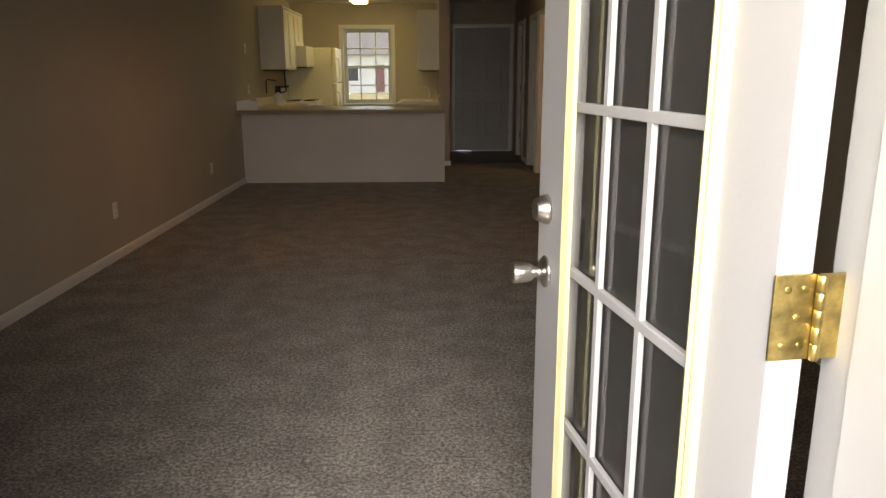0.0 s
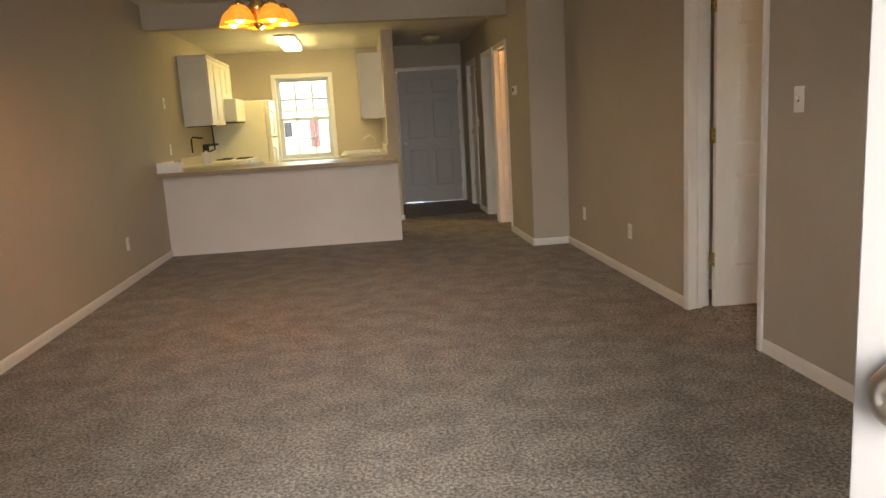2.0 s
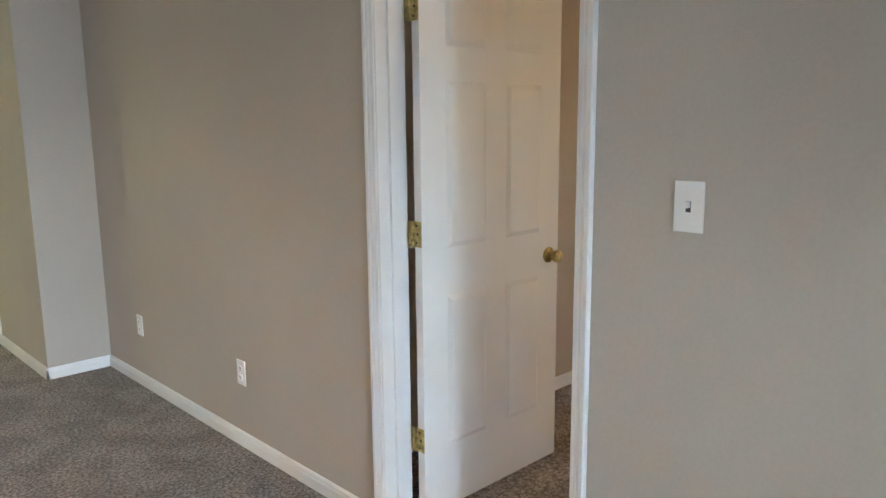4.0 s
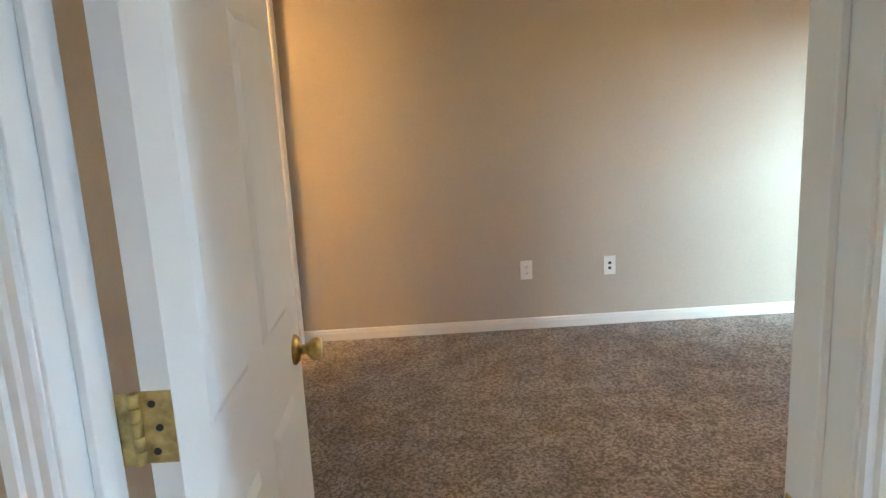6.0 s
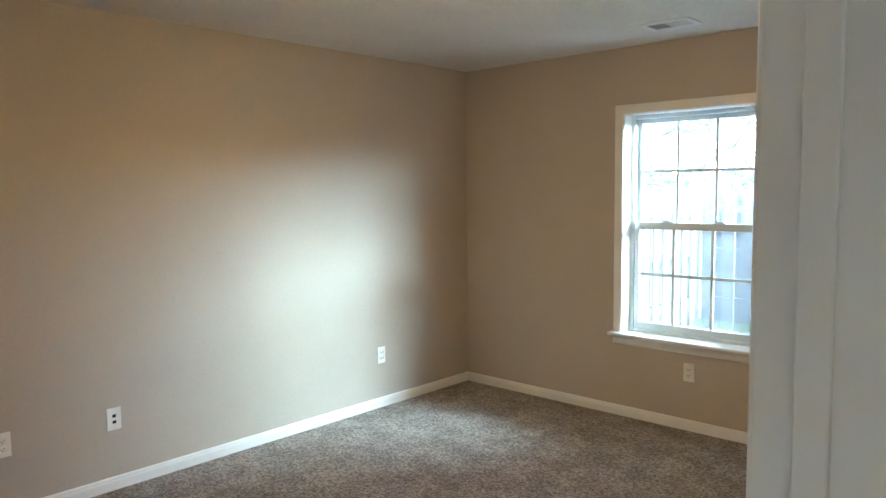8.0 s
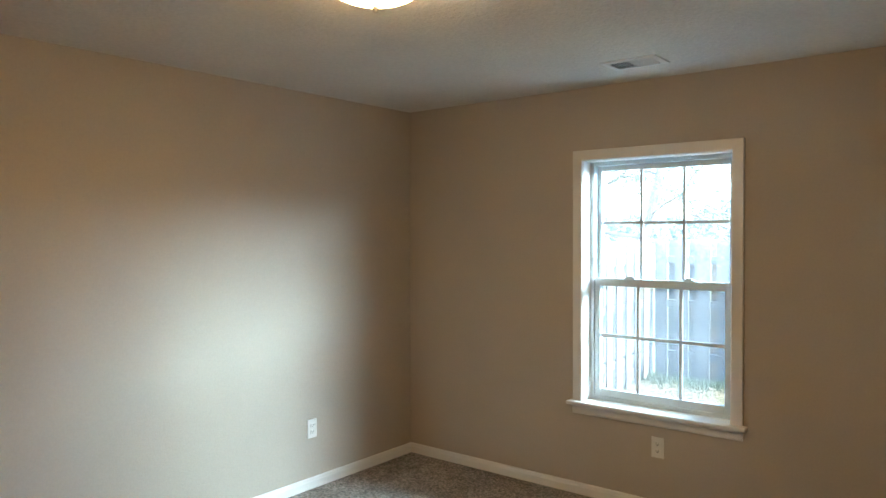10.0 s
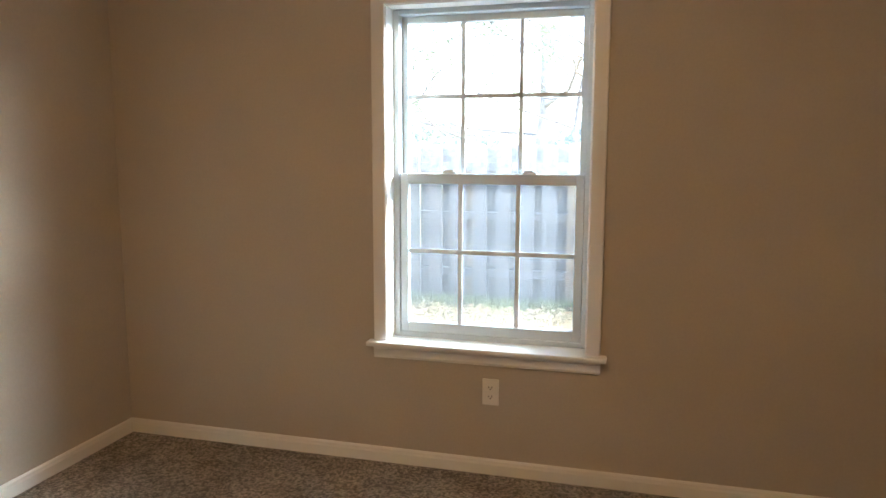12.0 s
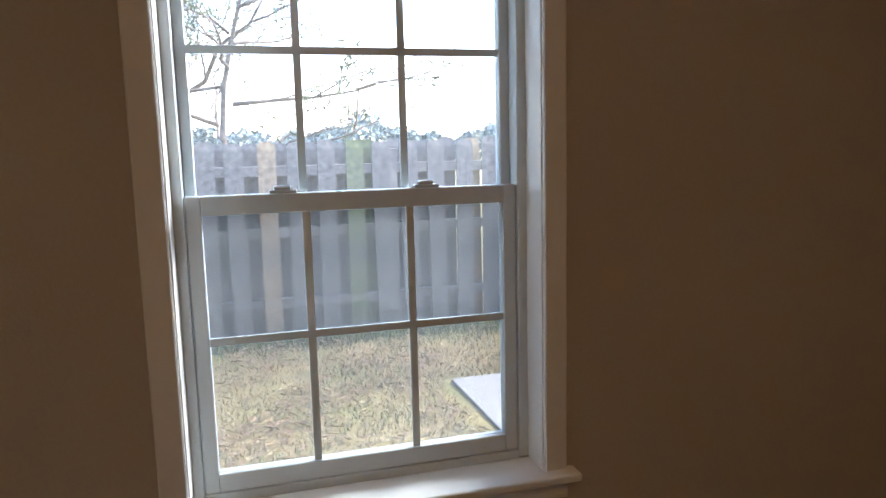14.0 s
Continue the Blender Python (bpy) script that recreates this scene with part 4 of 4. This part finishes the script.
def ground():
    bm = bmesh.new()
    bmesh.ops.create_grid(bm, x_segments=70, y_segments=70, size=1)
    for v in bm.verts:
        r = max(abs(v.co.x), abs(v.co.y))
        k = (3 * r + 400 * r ** 5)
        v.co.x, v.co.y = v.co.x * k, v.co.y * k
        v.co.z = GZ - 0.012 + 0.02 * noise.noise(Vector((v.co.x * 0.7, v.co.y * 0.7, 0))) * min(1, r * 2)
    setting("ground", bm, LAWN, "dry straw-coloured lawn with green patches", "ground")


ground()
setting("patio", box(-3.6, 0.66, -3.05, -0.41, GZ - 0.1, GZ + 0.008, 0.008), CONC, "pale concrete patio slab outside the garden door", "patio")


def grass():
    """Joined blades: straw over the yard, green along the fence and in tufts."""
    rng = random.Random(4)
    for green in (False, True):
        verts, faces = [], []
        for _ in range(42000 if not green else 26000):
            x = rng.uniform(-2, 4)
            y = rng.uniform(-4.5, -0.6)
            if green:
                if rng.random() < 0.5:
                    y = -4.55 + abs(rng.gauss(0, 0.16))
                elif noise.noise(Vector((x * 0.9, y * 1.3, 3))) < 0.02:
                    continue
            if x < 0.75 and y > -3.1:
                continue
            a, h, w = rng.uniform(0, 6.28), rng.uniform(0.015, 0.045) * (1.1 if green else 0.7), rng.uniform(0.003, 0.007)
            h *= 2.2 if green and y < -4.3 else 1.0
            lean = rng.uniform(0.01, 0.06) * (1.0 if green else 1.8)
            c, s = math.cos(a), math.sin(a)
            i = len(verts)
            verts += [(x - w * s, y + w * c, GZ - 0.02), (x + w * s, y - w * c, GZ - 0.02), (x + lean * c, y + lean * s, GZ + h)]
            faces.append((i, i + 1, i + 2))
        me = bpy.data.meshes.new("grass")
        me.from_pydata(verts, [], faces)
        me.materials.append(GREEN if green else STRAW)
        me.validate()
        tagged(new("grass", me), "green grass blades by the fence" if green else "dry straw grass blades on the lawn", "grass", kind="stuff")


grass()


# Unseen slab, added so the gap under the front door shows bright.
setting("added_bright_step", box(-1.9, 0.1, 11.605, 13.2, GZ - 0.1, -0.01, 0.01), CONC, "unseen pale slab added to brighten the gap under the front door", "step")


def leaf_litter():
    """Fallen brown leaves and pale stalks lying in drifts on the lawn."""
    rng = random.Random(17)
    for name, material, count, label in (("fallen_leaves", LEAFM, 5200, "fallen brown leaves scattered on the lawn"),
                                         ("dead_stalks", STALK, 2600, "pale dead grass stalks matted on the lawn")):
        verts, faces = [], []
        for _ in range(count):
            x, y = rng.uniform(-1.5, 3.6), rng.uniform(-4.5, -0.7)
            if (x < 0.75 and y > -3.1) or noise.noise(Vector((x * 1.4, y * 1.9, 7))) < rng.uniform(-0.25, 0.3):
                continue
            a = rng.uniform(0, 6.28)
            ln, w = (rng.uniform(0.018, 0.04), rng.uniform(0.010, 0.02)) if material is LEAFM else (rng.uniform(0.03, 0.09), 0.003)
            c, q = math.cos(a), math.sin(a)
            z = GZ + rng.uniform(0.012, 0.035)
            i = len(verts)
            for u, v, h in ((-ln, 0, 0.004), (0, -w, 0), (ln, 0, rng.uniform(0, 0.018)), (0, w, rng.uniform(0, 0.012))):
                verts.append((x + u * c - v * q, y + u * q + v * c, z + h))
            faces.append((i, i + 1, i + 2, i + 3))
        me = bpy.data.meshes.new(name)
        me.from_pydata(verts, [], faces)
        me.materials.append(material)
        tagged(new(name, me), label, "leaves" if material is LEAFM else "grass", kind="stuff")


leaf_litter()


def fence(name, x0, x1, m, seed, special):
    """A weathered shadowbox fence: posts, three rails and pickets set by turns on the two sides."""
    rng = random.Random(seed)
    o = thing(name, "weathered grey wooden shadowbox fence behind the lawn", "fence", m=m)
    pick = []
    for k in range(4):
        h = 1.71 + rng.uniform(-0.02, 0.015)
        bm = bmesh.new()
        w = 0.076
        sh = [(-w, 0), (w, 0), (w + rng.uniform(-0.004, 0.004), h - 0.03), (w - 0.025, h), (-w + 0.025, h), (-w, h - 0.03)]
        a = [bm.verts.new((x, -0.009, z)) for x, z in sh]
        b = [bm.verts.new((x, 0.009, z)) for x, z in sh]
        bm.faces.new(a)
        bm.faces.new(b[::-1])
        for i in range(6):
            bm.faces.new((a[i], a[(i + 1) % 6], b[(i + 1) % 6], b[i]))
        pick.append(mesh_of("picket", bm, (FENCEW, FENCEW, FENCET, FENCEM)[k]))
    n = int((x1 - x0) / 0.125)
    for k in range(n):
        p = new("picket", pick[special.get(k, rng.choice((0, 0, 0, 1, 1, 1, 1, 0, 1, 0, 2, 3)))])
        p.parent = o
        p.matrix_local = pose(x0 + 0.0625 + k * 0.125, (0.053 if k % 2 else -0.053), -0.01, 0, rng.uniform(-0.6, 0.6), rng.uniform(-1.5, 1.5))
    for z in (0.3, 0.92, 1.45):
        part("rail", box(x0, x1, -0.043, 0.043, z - 0.044, z + 0.044, 0.004), FENCEW, o)
    for k in range(int((x1 - x0) / 2.4) + 1):
        part("post", box(x0 + k * 2.4 - 0.045, x0 + k * 2.4 + 0.045, -0.045, 0.045, -0.1, 1.62, 0.005), FENCEW, o)


fence("fence", -8.91, 3.59, pose(0, -4.7, GZ), 1, {85: 2, 79: 3, 78: 3, 77: 0, 81: 1, 83: 0, 87: 0})
fence("fence", 0.05, 4.3, pose(3.68, -4.65, GZ, 0, 0, 90), 2, {})


def pine(name, label, x, y, h, seed, needles=2600, low=0.25, spread=2.6, girth=0.014):
    """A tapered trunk, limbs with twigs, and needle clumps along them."""
    rng = random.Random(seed)
    o = thing(name, label, "tree", m=pose(x, y, GZ))
    pts = [(0.25 * math.sin(k * 0.7 + seed), 0.2 * math.cos(k * 0.9), h * k / 8) for k in range(9)]
    part("trunk", tube(pts, girth * h, 0.004 * h, 10), BARK, o)
    limbs = bmesh.new()
    verts, faces = [], []

    def twig(p, d, L, r, depth):
        q = [p + d * (L * i / 4) + Vector((0, 0, 0.10 * L * (i / 4) ** 2)) + Vector((rng.gauss(0, 0.02), rng.gauss(0, 0.02), rng.gauss(0, 0.02))) * L for i in range(5)]
        t = tube(q, r, r * 0.3, 5)
        me = bpy.data.meshes.new("twig")
        t.to_mesh(me)
        t.free()
        limbs.from_mesh(me)
        bpy.data.meshes.remove(me)
        if depth:
            for j in range(4 if depth > 1 else 3):
                s = q[1 + j % 4]
                e = (d + Vector((rng.gauss(0, 0.6), rng.gauss(0, 0.6), rng.uniform(-0.2, 0.5)))).normalized()
                twig(s, e, L * rng.uniform(0.35, 0.6), r * 0.45, depth - 1)
        else:
            ends.append(q[-1])
            ends.append(q[2])
    ends = []
    for k in range(15):
        f = low + (1 - low) * k / 15
        a = k * 2.4 + rng.uniform(-0.4, 0.4)
        L = spread * (1.15 - f) * rng.uniform(0.7, 1.2) + 0.4
        i = min(7, int(f * 8))
        p = Vector(pts[i]).lerp(Vector(pts[i + 1]), f * 8 - i)
        twig(p, Vector((math.cos(a), math.sin(a), rng.uniform(0.0, 0.35))).normalized(), L, 0.011 * L + 0.008, 2)
    part("limbs", limbs, BARK, o)
    for _ in range(needles):
        c = rng.choice(ends) + Vector((rng.gauss(0, 0.13), rng.gauss(0, 0.13), rng.gauss(0, 0.09)))
        for _ in range(3):
            d = Vector((rng.gauss(0, 1), rng.gauss(0, 1), rng.gauss(0.2, 0.8))).normalized()
            w = d.cross(Vector((rng.gauss(0, 1), rng.gauss(0, 1), rng.gauss(0, 1)))).normalized() * 0.014
            i = len(verts)
            verts += [c - w, c + w, c + d * rng.uniform(0.1, 0.2)]
            faces.append((i, i + 1, i + 2))
    if needles:
        me = bpy.data.meshes.new("crown")
        me.from_pydata(verts, [], faces)
        me.materials.append(NEEDLE)
        new("crown", me).parent = o


pine("pine_tree", "tall pine with sparse needles behind the fence", 3.1, -10.5, 9.5, 3, 3600, 0.2, 3.0)
pine("pine_tree", "slender pine with low branches behind the fence", 5.2, -8.2, 7.5, 8, 2200, 0.22, 2.6)
pine("young_tree", "thinly leafed tree with fine branches behind the fence", 1.9, -8.6, 5.0, 12, 1100, 0.25, 2.8, 0.010)
pine("pine_tree", "pine behind the fence", 8.5, -12.0, 10.0, 21, 2600, 0.2, 3.0)


def hazed_woods():
    """The far line of trees, pale with painted-in haze: many small clumps with an uneven top."""
    rng = random.Random(9)
    verts, faces = [], []
    for _ in range(20000):
        a = rng.uniform(-2.9, -0.25)
        r = rng.uniform(70, 95)
        top = 3.6 + 2.6 * noise.noise(Vector((a * 9, 0, 0))) + 1.5 * noise.noise(Vector((a * 31, 2, 0)))
        z = rng.uniform(0, 1) ** 0.6 * top
        c = Vector((r * math.cos(a), r * math.sin(a), z))
        for _ in range(2):
            d = Vector((rng.gauss(0, 1), rng.gauss(0, 1), rng.gauss(0, 1))).normalized() * rng.uniform(0.2, 0.45)
            e = d.cross(Vector((rng.gauss(0, 1), rng.gauss(0, 1), rng.gauss(0, 1)))).normalized() * rng.uniform(0.15, 0.35)
            i = len(verts)
            verts += [c - d, c + e, c + d, c - e]
            faces.append((i, i + 1, i + 2, i + 3))
    me = bpy.data.meshes.new("woods")
    me.from_pydata(verts, [], faces)
    me.materials.append(HAZEWOODS)
    tagged(new("woods", me), "line of trees far beyond the fence, haze in their colour", "woods", kind="stuff")


hazed_woods()


def street_house():
    o = thing("house", "pale sided house with a red door across the street", "house", m=pose(-7.0, 58.0, GZ))
    part("wall", box(-7, 7, 0, 7, 0, 3.0), SIDING, o)
    bm = bmesh.new()
    v = [bm.verts.new(p) for p in ((-7.5, -0.5, 3), (7.5, -0.5, 3), (7.5, 7.5, 3), (-7.5, 7.5, 3), (-7.5, 3.5, 5.2), (7.5, 3.5, 5.2))]
    for f in ((0, 1, 5, 4), (2, 3, 4, 5), (0, 4, 3), (1, 2, 5), (3, 2, 1, 0)):
        bm.faces.new([v[i] for i in f])
    part("roof", bm, ROOFM, o)
    part("door", box(1.0, 1.7, -0.06, 0.0, 0.1, 2.2, 0.01), REDM, o)
    for x in (-4.5, -1.5, 4.0):
        w = part("window", box(x, x + 1.2, -0.05, 0.0, 0.9, 2.2, 0.01), WHITE, o)
        part("pane", box(x + 0.08, x + 1.12, -0.056, -0.051, 0.98, 2.12), SLOT, w)
    rng = random.Random(2)
    s = thing("shrub", "rounded green shrub in the front yard", "shrub", m=pose(-3.4, 16.0, GZ))
    verts, faces = [], []
    for _ in range(1500):
        d = Vector((rng.gauss(0, 1), rng.gauss(0, 1), abs(rng.gauss(0, 1)))).normalized() * rng.uniform(0.4, 0.8) * (1 + 0.2 * rng.random())
        e = Vector((rng.gauss(0, 1), rng.gauss(0, 1), rng.gauss(0, 1))).normalized() * 0.06
        f = e.cross(d).normalized() * 0.04
        i = len(verts)
        verts += [d - e, d + f, d + e, d - f]
        faces.append((i, i + 1, i + 2, i + 3))
    me = bpy.data.meshes.new("leaves")
    me.from_pydata(verts, [], faces)
    me.materials.append(GREEN)
    new("leaves", me).parent = s
    part("stem", tube([(0, 0, 0), (0, 0, 0.5)], 0.05, 0.02), BARK, s)


street_house()
